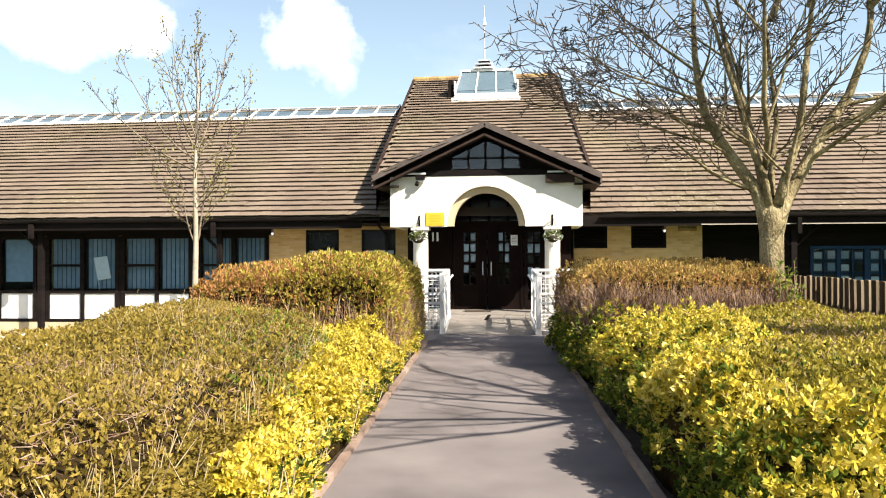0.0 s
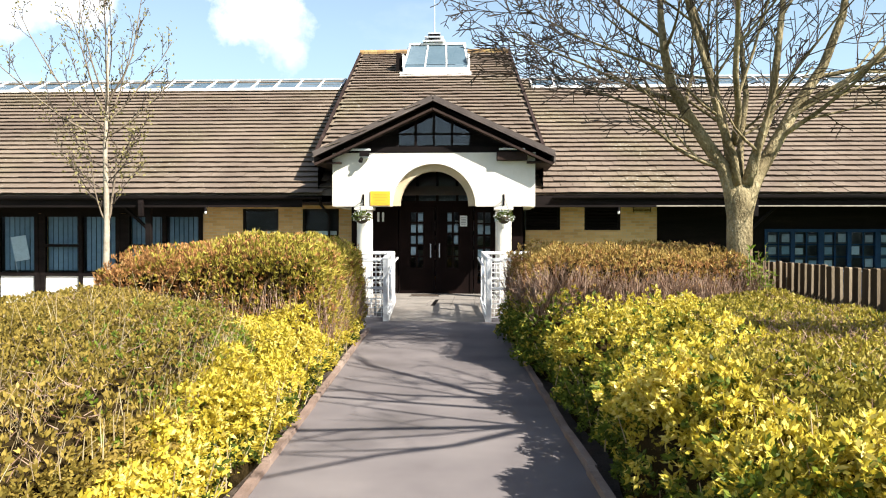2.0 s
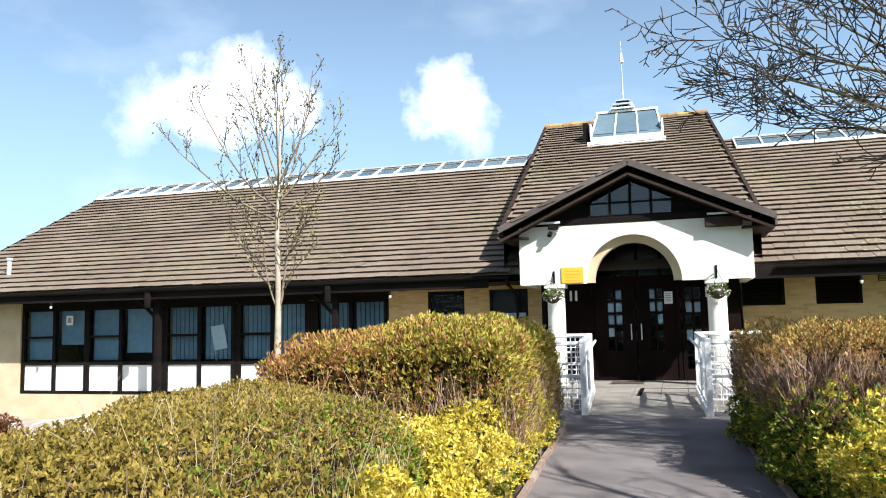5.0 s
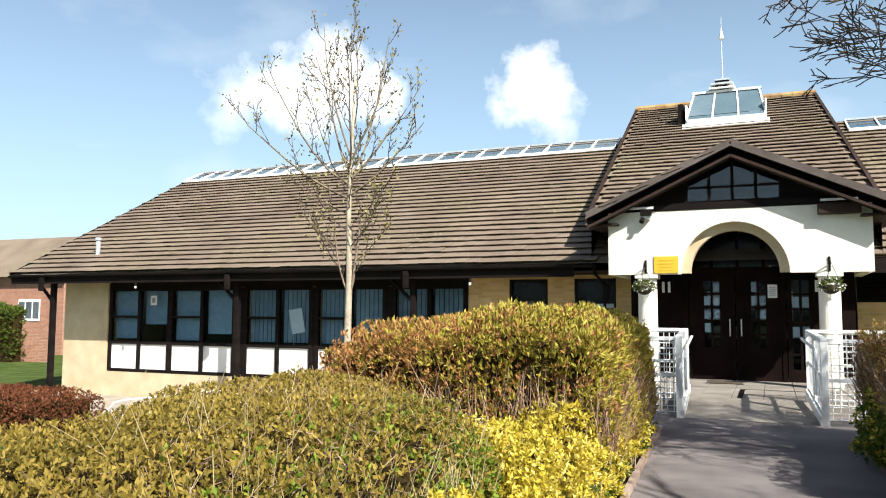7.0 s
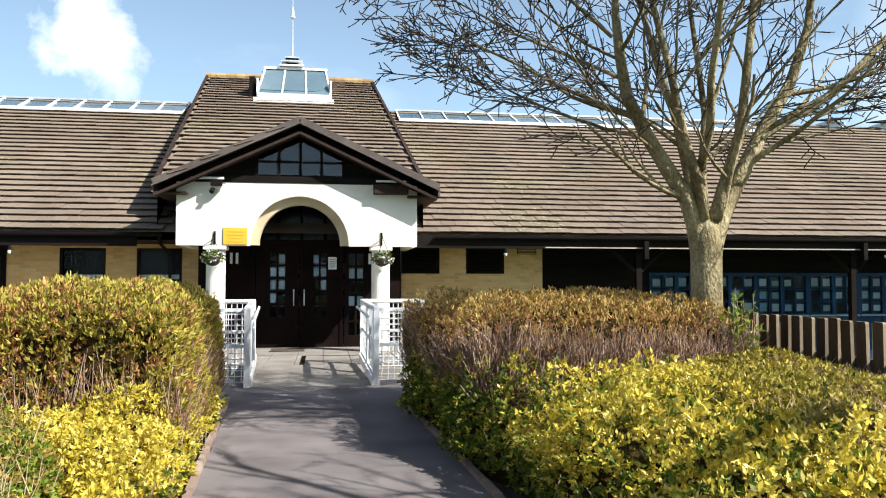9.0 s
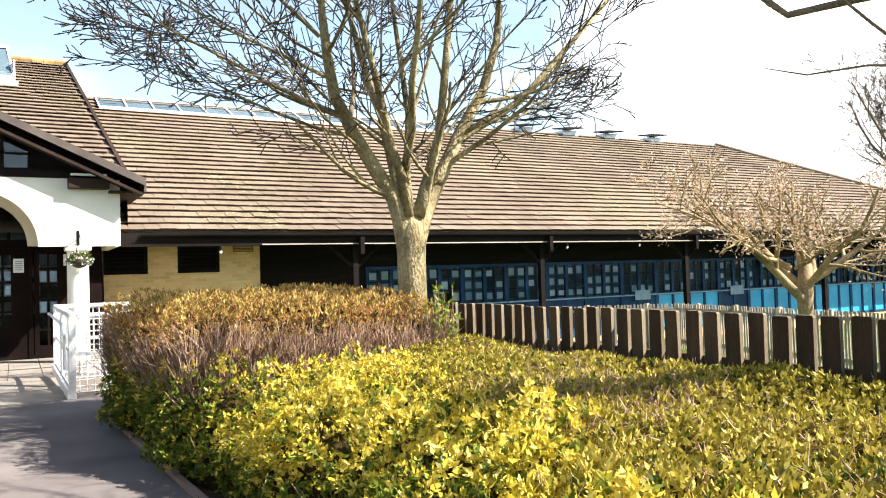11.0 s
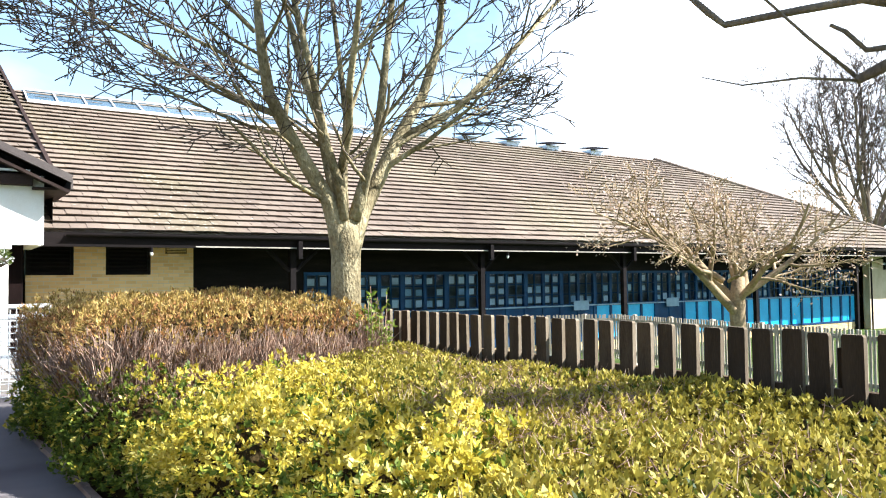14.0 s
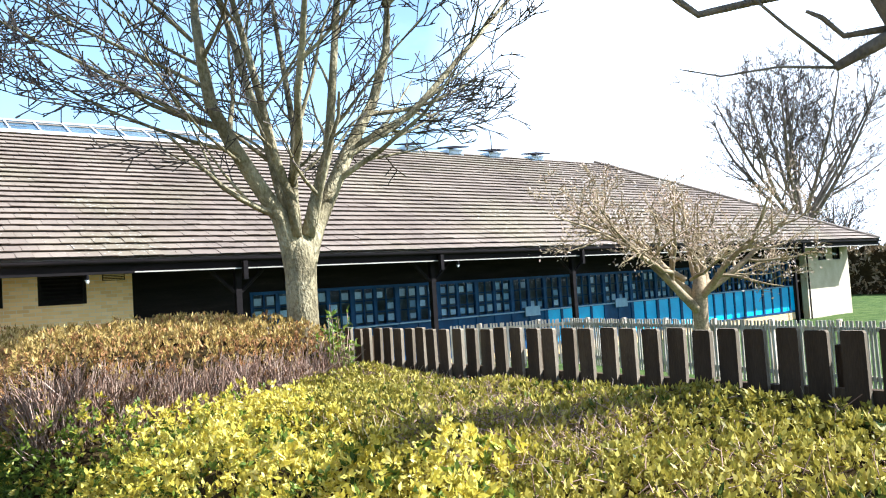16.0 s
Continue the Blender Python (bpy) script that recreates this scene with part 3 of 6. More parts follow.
def make_main_roof():
    roof = thing("main_roof", 0, EAVE_Y, EAVE_Z, "long low pitched roof of weathered brown concrete tiles", "roof", kind="structure")
    # deck under the tiles
    g = Geo()
    g.quad((LEFT_END, EAVE_Y + 0.03, EAVE_Z - 0.02), (RIGHT_END, EAVE_Y + 0.03, EAVE_Z - 0.02), (HIP_X, RIDGE_Y, RIDGE_Z - 0.03), (left_edge(RIDGE_Y), RIDGE_Y, RIDGE_Z - 0.03))
    g.quad((left_edge(RIDGE_Y), RIDGE_Y, RIDGE_Z - 0.03), (HIP_X, RIDGE_Y, RIDGE_Z - 0.03), (RIGHT_END, 38.4, EAVE_Z), (LEFT_END - 1.0, 38.4, EAVE_Z))
    g.quad((RIGHT_END, EAVE_Y + 0.03, EAVE_Z - 0.02), (RIGHT_END, 38.4, EAVE_Z), (HIP_X, RIDGE_Y, RIDGE_Z - 0.03))
    part("roof_deck", g, TILE, roof)

    def keep(u, v):
        x, y = LEFT_END - 1.0 + u, EAVE_Y + v * UPN.y
        right = RIGHT_END - (y - EAVE_Y) * (RIGHT_END - HIP_X) / (RIDGE_Y - EAVE_Y)
        hidden = raised_left(y) + 0.3 < x < raised_right(y) - 0.3
        return left_edge(y) < x < right and not hidden

    tile_field("tile_courses", TILE, (LEFT_END - 1.0, EAVE_Y, EAVE_Z), (1, 0, 0), UPN, 29, int((RIGHT_END - LEFT_END + 1) / TW), keep, GAUGE, TW, roof,
               single=lambda u, v: v < 6 * GAUGE and (-8.6 < LEFT_END - 1.0 + u < -3.2 or 1.4 < LEFT_END - 1.0 + u < 10.6))
    # hip and verge cappings
    hip = Geo()
    a, b = Vector((RIGHT_END, EAVE_Y, EAVE_Z + 0.03)), Vector((HIP_X, RIDGE_Y, RIDGE_Z + 0.04))
    for k in range(34):
        p, q = a.lerp(b, k / 34), a.lerp(b, (k + 1.1) / 34)
        hip.tube([p, q], [0.11, 0.10], 8)
    part("hip_capping", hip, TILE, roof)
    v = Geo()
    v.beam((LEFT_END - 0.02, EAVE_Y, EAVE_Z - 0.08), (left_edge(RIDGE_Y) - 0.02, RIDGE_Y, RIDGE_Z - 0.08), 0.04, 0.2)
    part("verge_board", v, TIMBER, roof)
    # fascia, gutter and soffit
    f = Geo().box(LEFT_END, raised_left(20.4) - 0.3, EAVE_Y + 0.02, EAVE_Y + 0.05, 2.24, 2.52).box(PX1 + 0.05, RIGHT_END, EAVE_Y + 0.02, EAVE_Y + 0.05, 2.24, 2.52)
    part("fascia", f, TIMBER, roof)
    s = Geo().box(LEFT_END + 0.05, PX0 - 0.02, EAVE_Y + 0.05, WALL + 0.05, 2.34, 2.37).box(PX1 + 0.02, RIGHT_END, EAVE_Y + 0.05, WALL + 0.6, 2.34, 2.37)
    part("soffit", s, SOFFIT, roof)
    for x0, x1 in ((LEFT_END, -3.5), (2.1, RIGHT_END)):
        gut = Geo()
        n = 9
        for i in range(n):
            t0, t1 = math.pi * i / n, math.pi * (i + 1) / n
            P = [(EAVE_Y - 0.05 - 0.055 * math.cos(t), 2.49 - 0.06 * math.sin(t)) for t in (t0, t1)]
            gut.quad((x0, *P[0]), (x1, *P[0]), (x1, *P[1]), (x0, *P[1]))
        part("gutter", gut, TIMBER, roof)
    # pale flashing strip below the gutter of the east wing
    part("drip_strip", Geo().box(4.6, 37.9, EAVE_Y - 0.012, EAVE_Y + 0.018, 2.255, 2.28), PAVING, roof, "weathered pale drip strip")
    # flue pipe
    part("vent_pipe", Geo().tube([(-19.2, 21.6, 3.0), (-19.2, 21.6, 3.62)], [0.07, 0.07], 10).tube([(-19.2, 21.6, 3.62), (-19.2, 21.6, 3.7)], [0.1, 0.1], 10), GREYMET, roof)


make_main_roof()


# ridge glazing, bay by bay
def ridge_light(x0, x1, bay):
    n = max(1, round((x1 - x0) / bay))
    ob = thing("ridge_skylight", (x0 + x1) / 2, RIDGE_Y, RIDGE_Z, "long glazed ridge skylight with pale metal bars", "skylight")
    y0, y1, z0, z1 = RIDGE_Y - 1.15, RIDGE_Y, roof_z(RIDGE_Y - 1.15) + 0.10, RIDGE_Z + 0.02
    part("sill", Geo().box(x0, x1, y0 - 0.05, y0 + 0.03, z0 - 0.1, z0 + 0.02), WHITE, ob)
    part("ridge_cap", Geo().beam((x0, y1, z1 + 0.02), (x1, y1, z1 + 0.02), 0.14, 0.06), GREYMET, ob)
    part("back_slope", Geo().quad((x0, y1, z1), (x1, y1, z1), (x1, y1 + 0.8, z0), (x0, y1 + 0.8, z0)), GREYMET, ob)
    for i in range(n + 1):
        x = x0 + (x1 - x0) * i / n
        part("glazing_bar", Geo().beam((x, y0, z0 + 0.02), (x, y1, z1 + 0.02), 0.045, 0.05), WHITE, ob)
        if i < n:
            xb = x0 + (x1 - x0) * (i + 1) / n
            part("pane", Geo().quad((x + 0.03, y0, z0), (xb - 0.03, y0, z0), (xb - 0.03, y1, z1), (x + 0.03, y1, z1)), SKYPANE, ob)
    part("end_cheek", Geo().quad((x0, y0, z0), (x0, y1, z1), (x0, y1 + 0.8, z0)), WHITE, ob)
    part("end_cheek", Geo().quad((x1, y0, z0), (x1, y1, z1), (x1, y1 + 0.8, z0)), WHITE, ob)


ridge_light(left_edge(RIDGE_Y) + 0.1, -4.5, 0.78)
ridge_light(2.1, 14.5, 0.78)
for i, x in enumerate((15.6, 18.0, 20.2, 22.4, 25.0)):
    o = thing("roof_vent_flap", x, RIDGE_Y, RIDGE_Z, "small dark open roof vent flap on the ridge", "roof vent", "ridge vent flaps")
    part("flap", Geo().box(-0.45, 0.45, -0.5, 0.5, -0.02, 0.02, pose(x, RIDGE_Y - 0.1, RIDGE_Z + 0.22, 12, -8, 0)), TIMBER, o)
    part("upstand", Geo().box(x - 0.4, x + 0.4, RIDGE_Y - 0.3, RIDGE_Y + 0.3, RIDGE_Z - 0.15, RIDGE_Z + 0.1), GREYMET, o)


# ---- raised roof over the entrance ----
def make_raised_roof():
    y0, y1, z0, z1 = 20.6, 31.0, 3.60, 8.54
    roof = thing("entrance_roof", PC, y0, z0, "raised brown tiled roof over the entrance hall", "roof", kind="structure")
    slope = (z1 - z0) / (y1 - y0)
    g = Geo()
    l0, l1, r0, r1 = raised_left(y0), raised_left(y1), raised_right(y0), raised_right(y1)
    g.quad((l0, y0, z0 - 0.02), (r0, y0, z0 - 0.02), (r1, y1, z1 - 0.02), (l1, y1, z1 - 0.02))
    g.quad((l1, y1, z1 - 0.02), (r1, y1, z1 - 0.02), (r1 - 0.5, 40, 4.3), (l1 - 0.5, 40, 4.3))
    part("roof_deck", g, TILE, roof)
    up = Vector((-0.052 * (y1 - y0), y1 - y0, z1 - z0))
    ln = up.length
    wid = r0 - l0

    def keep(u, v):
        return 0 < u < wid

    tile_field("tile_courses", TILE, (l0, y0, z0), (1, 0, 0), up / ln, 32, int(wid / TW) + 1, keep, ln / 32, TW, roof, single=lambda u, v: v > ln * 0.45)
    cheek = Geo()
    for s, xa, xb in ((-1, l0, l1), (1, r0, r1)):
        cheek.quad((xa - s * 0.06, y0, z0 - 0.03), (xb - s * 0.06, y1, z1 - 0.03), (xb - s * 0.06, y1, 6.0), (xa - s * 0.06, y0, 2.3))
    part("cheek", cheek, TIMBER, roof)
    for xa, xb in ((l0, l1), (r0, r1)):
        part("verge_board", Geo().beam((xa, y0, z0 - 0.06), (xb, y1, z1 - 0.06), 0.05, 0.16), TIMBER, roof)
    for k, xa, xb in ((-1, l0, l1), (1, r0, r1)):
        part("verge_capping", Geo().beam((xa - k * 0.02, y0 - 0.02, z0 + 0.03), (xb - k * 0.02, y1, z1 + 0.03), 0.08, 0.07), SOFFIT, roof)
    rid = Geo()
    n = 17
    for k in range(n):
        xa, xb = l1 + (r1 - l1) * k / n, l1 + (r1 - l1) * (k + 1.06) / n
        rid.tube([(xa, y1, z1 + 0.02), (xb, y1, z1 + 0.025)], [0.13, 0.12], 8)
    part("ridge_tiles", rid, LICHEN, roof, "ridge tiles orange with lichen")
    # lantern with its spire
    lan = thing("roof_lantern", -1.16, 28.3, 7.2, "white glazed roof lantern with louvred cap and thin spire", "roof lantern")
    x0, x1, ya, yb = -2.27, -0.08, 27.9, 29.7
    za, zb = 7.08, 8.25
    part("apron", Geo().box(x0 - 0.12, x1 + 0.12, ya - 0.16, ya, za - 0.12, za + 0.05).box(x0 - 0.05, x0, ya + 0.1, yb, za - 0.1, za + 0.7).box(x1, x1 + 0.05, ya + 0.1, yb, za - 0.1, za + 0.7), WHITE, lan)
    part("dark_cheek", Geo().box(x0 - 0.28, x0 - 0.12, ya + 0.2, yb, za, za + 0.78), TIMBER, lan)
    part("lower_sill", Geo().beam((x0, ya + 0.02, za + 0.1), (x1, ya + 0.02, za + 0.1), 0.1, 0.24), WHITE, lan)
    step = (x1 - x0) / 3
    for i in range(4):
        x = x0 + step * i
        part("bar", Geo().beam((x, ya, za + 0.1), (x, ya + 0.15, za + 0.34), 0.05, 0.05).beam((x, ya + 0.15, za + 0.34), (x * 0.86 - 0.16, ya + 0.75, zb), 0.05, 0.05), WHITE, lan)
        if i < 3:
            xa, xb = x + 0.04, x + step - 0.04
            part("pane", Geo().quad((xa, ya + 0.15, za + 0.36), (xb, ya + 0.15, za + 0.36), (xb * 0.86 - 0.16, ya + 0.75, zb), (xa * 0.86 - 0.16, ya + 0.75, zb)), SKYPANE, lan)
            part("curb_pane", Geo().quad((xa, ya, za + 0.12), (xb, ya, za + 0.12), (xb, ya + 0.14, za + 0.34), (xa, ya + 0.14, za + 0.34)), SKYPANE, lan)
    part("body", Geo().box(x0 + 0.05, x1 - 0.05, ya + 0.9, yb, za, zb - 0.03), BLIND, lan)
    part("head", Geo().box(x0 * 0.86 - 0.2, x1 * 0.86 - 0.1, ya + 0.7, yb, zb, zb + 0.07), WHITE, lan)
    for k in range(3):
        w = (0.38, 0.33, 0.22)[k]
        part("louvre", Geo().box(-1.28 - w, -1.28 + w, 28.9 - w, 28.9 + w, zb + 0.10 + 0.15 * k, zb + 0.15 + 0.15 * k), GREYMET if k else WHITE, lan)
    part("louvre_core", Geo().box(-1.48, -1.08, 28.7, 29.1, zb + 0.05, zb + 0.42), TIMBER, lan)
    part("spire", Geo().tube([(-1.28, 28.9, zb + 0.4), (-1.28, 28.9, 9.9), (-1.28, 28.9, 10.75)], [0.03, 0.016, 0.01], 8), GREYMET, lan)
    part("finial", Geo().tube([(-1.28, 28.9, 10.02), (-1.28, 28.9, 10.06), (-1.28, 28.9, 10.2), (-1.28, 28.9, 10.36)], [0.085, 0.07, 0.045, 0.012], 12), WHITE, lan)


make_raised_roof()


# ---- walls of the wings ----
def wall_strip(name, label, x0, x1, y0, y1, z0, z1, holes, mat):
    """A front wall with openings that go through it; holes: x0, x1, z0, z1."""
    g = Geo()
    xs = sorted({x0, x1, *[h[0] for h in holes], *[h[1] for h in holes]})
    for a, b in zip(xs, xs[1:]):
        inside = [h for h in holes if h[0] <= a + 1e-6 and h[1] >= b - 1e-6]
        spans, low = [], z0
        for h in sorted(inside, key=lambda q: q[2]):
            if h[2] > low:
                spans.append((low, h[2]))
            low = h[3]
        if low < z1:
            spans.append((low, z1))
        for s0, s1 in spans:
            g.box(a, b, y0, y1, s0, s1)
    return tagged(part(name, g, mat), label, "wall", kind="structure")


LEFT_WINDOWS = [(-18.62, -13.95), (-13.62, -11.42), (-11.3, -9.2), (-9.0, -6.95)]
holes_l = [(a, b, -0.32, 2.12) for a, b in LEFT_WINDOWS]
holes_small = [(-5.87, -4.92, 1.35, 2.25), (-4.28, -3.32, 1.35, 2.25)]
wall_strip("wall_west", "buff brick wall of the west wing", LEFT_END + 0.95, PX0 + 0.1, WALL, WALL + 0.28, -1.3, 2.4, holes_l + holes_small, BRICK)
tagged(part("wall_west_plinth", Geo().box(LEFT_END + 0.9, -9.1, WALL - 0.03, WALL - 0.002, -1.3, -0.37).box(LEFT_END + 0.9, -18.7, WALL - 0.03, WALL - 0.002, -0.37, 2.33), CREAM), "cream rendered plinth and end pier of the west wing", "wall", kind="structure")
VENTS = [(1.52, 2.43), (3.05, 3.97)]
wall_strip("wall_east", "buff brick wall beside the porch", PX1 - 0.6, 4.89, WALL, WALL + 0.28, -1.3, 2.4, [(a, b, 1.70, 2.32) for a, b in VENTS], BRICK)
part_end = Geo().box(4.61, 4.89, WALL + 0.28, 23.0, -1.3, 2.4)
tagged(part("wall_return", part_end, BRICK), "buff brick return of the wall by the recess", "wall", kind="structure")
wall_strip("wall_east_end", "pale rendered end wall of the east wing", 33.6, 37.6, WALL, WALL + 0.28, -1.4, 2.4, [(34.75, 35.5, 1.72, 2.28), (36.1, 36.85, 1.72, 2.28)], CREAM)
# gable, end and back walls close the building
gb = Geo().box(LEFT_END + 0.95, LEFT_END + 1.2, WALL + 0.28, 38, -1.3, 2.4)
gb.quad((LEFT_END + 0.95, WALL, 2.4), (LEFT_END + 0.95, 38, 2.4), (LEFT_END + 0.95, RIDGE_Y, 6.7))
gb.box(37.3, 37.58, WALL + 0.28, 38, -1.4, 2.4).box(LEFT_END + 1, 37.6, 38, 38.2, -1.4, 2.5)
tagged(part("wall_back", gb, BRICK), "buff brick end and back walls of the building", "wall", kind="structure")
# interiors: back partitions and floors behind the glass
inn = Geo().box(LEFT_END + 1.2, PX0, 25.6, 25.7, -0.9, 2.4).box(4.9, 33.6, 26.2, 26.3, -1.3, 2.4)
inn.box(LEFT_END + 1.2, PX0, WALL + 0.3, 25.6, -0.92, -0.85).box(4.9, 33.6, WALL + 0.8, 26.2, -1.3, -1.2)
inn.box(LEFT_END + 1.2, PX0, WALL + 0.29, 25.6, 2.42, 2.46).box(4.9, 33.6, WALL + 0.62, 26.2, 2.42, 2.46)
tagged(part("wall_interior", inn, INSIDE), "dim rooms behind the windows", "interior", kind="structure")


def left_window(i, x0, x1):
    n = round((x1 - x0) / 1.15)
    w = (x1 - x0) / n
    win = thing("window_%d" % i, (x0 + x1) / 2, WALL, -0.32, "dark timber window with pale blinds tinted like reflected sky and white panels below", "window", "west wing windows", "structure")
    y0, y1 = WALL - 0.03, WALL + 0.08
    fr = Geo().box(x0, x1, y0, y1, -0.36, -0.27).box(x0, x1, y0, y1, 0.46, 0.56).box(x0, x1, y0, y1, 2.04, 2.14)
    part("window_frame", fr, TIMBER, win)
    for k in range(n + 1):
        x = x0 + k * w
        t = 0.085 if k in (0, n) or k % 2 == 0 else 0.05
        part("mullion", Geo().box(max(x - t, x0 - 0.02), min(x + t, x1 + 0.02), y0 - 0.012, y1, -0.34, 2.12), TIMBER, win)
    for k in range(n):
        xa, xb = x0 + k * w + 0.06, x0 + (k + 1) * w - 0.06
        part("panel", Geo().box(xa, xb, WALL + 0.01, WALL + 0.04, -0.27, 0.46), PANEL, win, "white infill panel")
        p = part("pane", Geo().quad((xa, WALL + 0.03, 0.56), (xb, WALL + 0.03, 0.56), (xb, WALL + 0.03, 2.04), (xa, WALL + 0.03, 2.04)), GLASS, win)
        p.visible_shadow = False
        if k % 2 == 0:
            part("transom", Geo().box(xa, xb, y0, y1, 1.24, 1.31), TIMBER, win)
        # roller or upright-slat blind behind the pane; its blue stands in for reflected sky
        if i == 1:
            drop = (0.62, 1.05, 0.60, 0.8)[k % 4]
            part("blind", Geo().box(xa, xb, WALL + 0.2, WALL + 0.212, drop, 2.08), BLIND, win)
        else:
            for s in range(7):
                xs = xa + (xb - xa) * (s + 0.5) / 7
                part("slat", Geo().box(-0.05, 0.05, -0.002, 0.002, 0.6, 2.05, pose(xs, WALL + 0.2, 0, 0, 0, 38)), BLIND, win)


for i, (a, b) in enumerate(LEFT_WINDOWS):
    left_window(i + 1, a, b)


bd = Geo().box(-18.66, -6.86, WALL - 0.022, WALL - 0.003, 2.125, 2.335)
for a, b in ((-13.95, -13.62), (-11.42, -11.3), (-9.2, -9.0)):
    bd.box(a + 0.022, b - 0.022, WALL - 0.022, WALL - 0.003, -0.36, 2.12)
tagged(part("trim_boarding", bd, TIMBER), "dark boarding round the west wing windows", "trim", kind="structure")


def small_window(i, x0, x1, z0, z1, y, slot):
    win = thing("window_%d" % i, (x0 + x1) / 2, y, z0, "small dark high window" if not slot else "dark louvred vent opening", "window", kind="structure")
    t = 0.06
    part("window_frame", Geo().box(x0, x1, y + 0.02, y + 0.1, z0, z0 + t).box(x0, x1, y + 0.02, y + 0.1, z1 - t, z1).box(x0, x0 + t, y + 0.02, y + 0.1, z0 + t, z1 - t).box(x1 - t, x1, y + 0.02, y + 0.1, z0 + t, z1 - t), TIMBER, win)
    if slot:
        part("panel", Geo().box(x0 + t, x1 - t, y + 0.1, y + 0.13, z0 + t, z1 - t), TIMBER, win)
        for k in range(6):
            z = z0 + t + (z1 - z0 - 2 * t) * (k + 0.5) / 6
            part("slat", Geo().box(x0 + t, x1 - t, -0.03, 0.03, -0.006, 0.006, pose(0, y + 0.06, z, -35)), TIMBER, win)
    else:
        part("pane", Geo().quad((x0 + t, y + 0.06, z0 + t), (x1 - t, y + 0.06, z0 + t), (x1 - t, y + 0.06, z1 - t), (x0 + t, y + 0.06, z1 - t)), GLASS, win)
        part("backing", Geo().box(x0, x1, y + 0.275, y + 0.29, z0, z1), TIMBER, win)
        part("window_board", Geo().box(x0 + t, x1 - t, y + 0.16, y + 0.26, z0 + 0.22, z0 + 0.32), PANEL, win)


small_window(5, *holes_small[0], WALL, False)
small_window(6, *holes_small[1], WALL, False)
small_window(7, *VENTS[0], 1.70, 2.32, WALL, True)
small_window(8, *VENTS[1], 1.70, 2.32, WALL, True)
small_window(9, 34.75, 35.5, 1.72, 2.28, WALL, False)
small_window(10, 36.1, 36.85, 1.72, 2.28, WALL, False)


def west_paving():
    g = Geo()
    xs = [-24.0 + i for i in range(20)]
    ys = [17.4, 18.4, 19.4, 20.4, WALL + 0.05]
    for top in (0.04, -0.2):
        for y in ys:
            for x in xs:
                g.v.append((x, y, ground_z(x, y) + top))
    W, n = len(xs), len(xs) * len(ys)
    for j in range(len(ys) - 1):
        for i in range(W - 1):
            a = j * W + i
            g.f += [(a, a + 1, a + W + 1, a + W), (n + a + W, n + a + W + 1, n + a + 1, n + a)]
    for i in range(W - 1):
        g.f.append((n + i, n + i + 1, i + 1, i))
    tagged(part("pavement", g, PAVING), "pale worn paving along the west wing", "pavement", kind="structure")


west_paving()


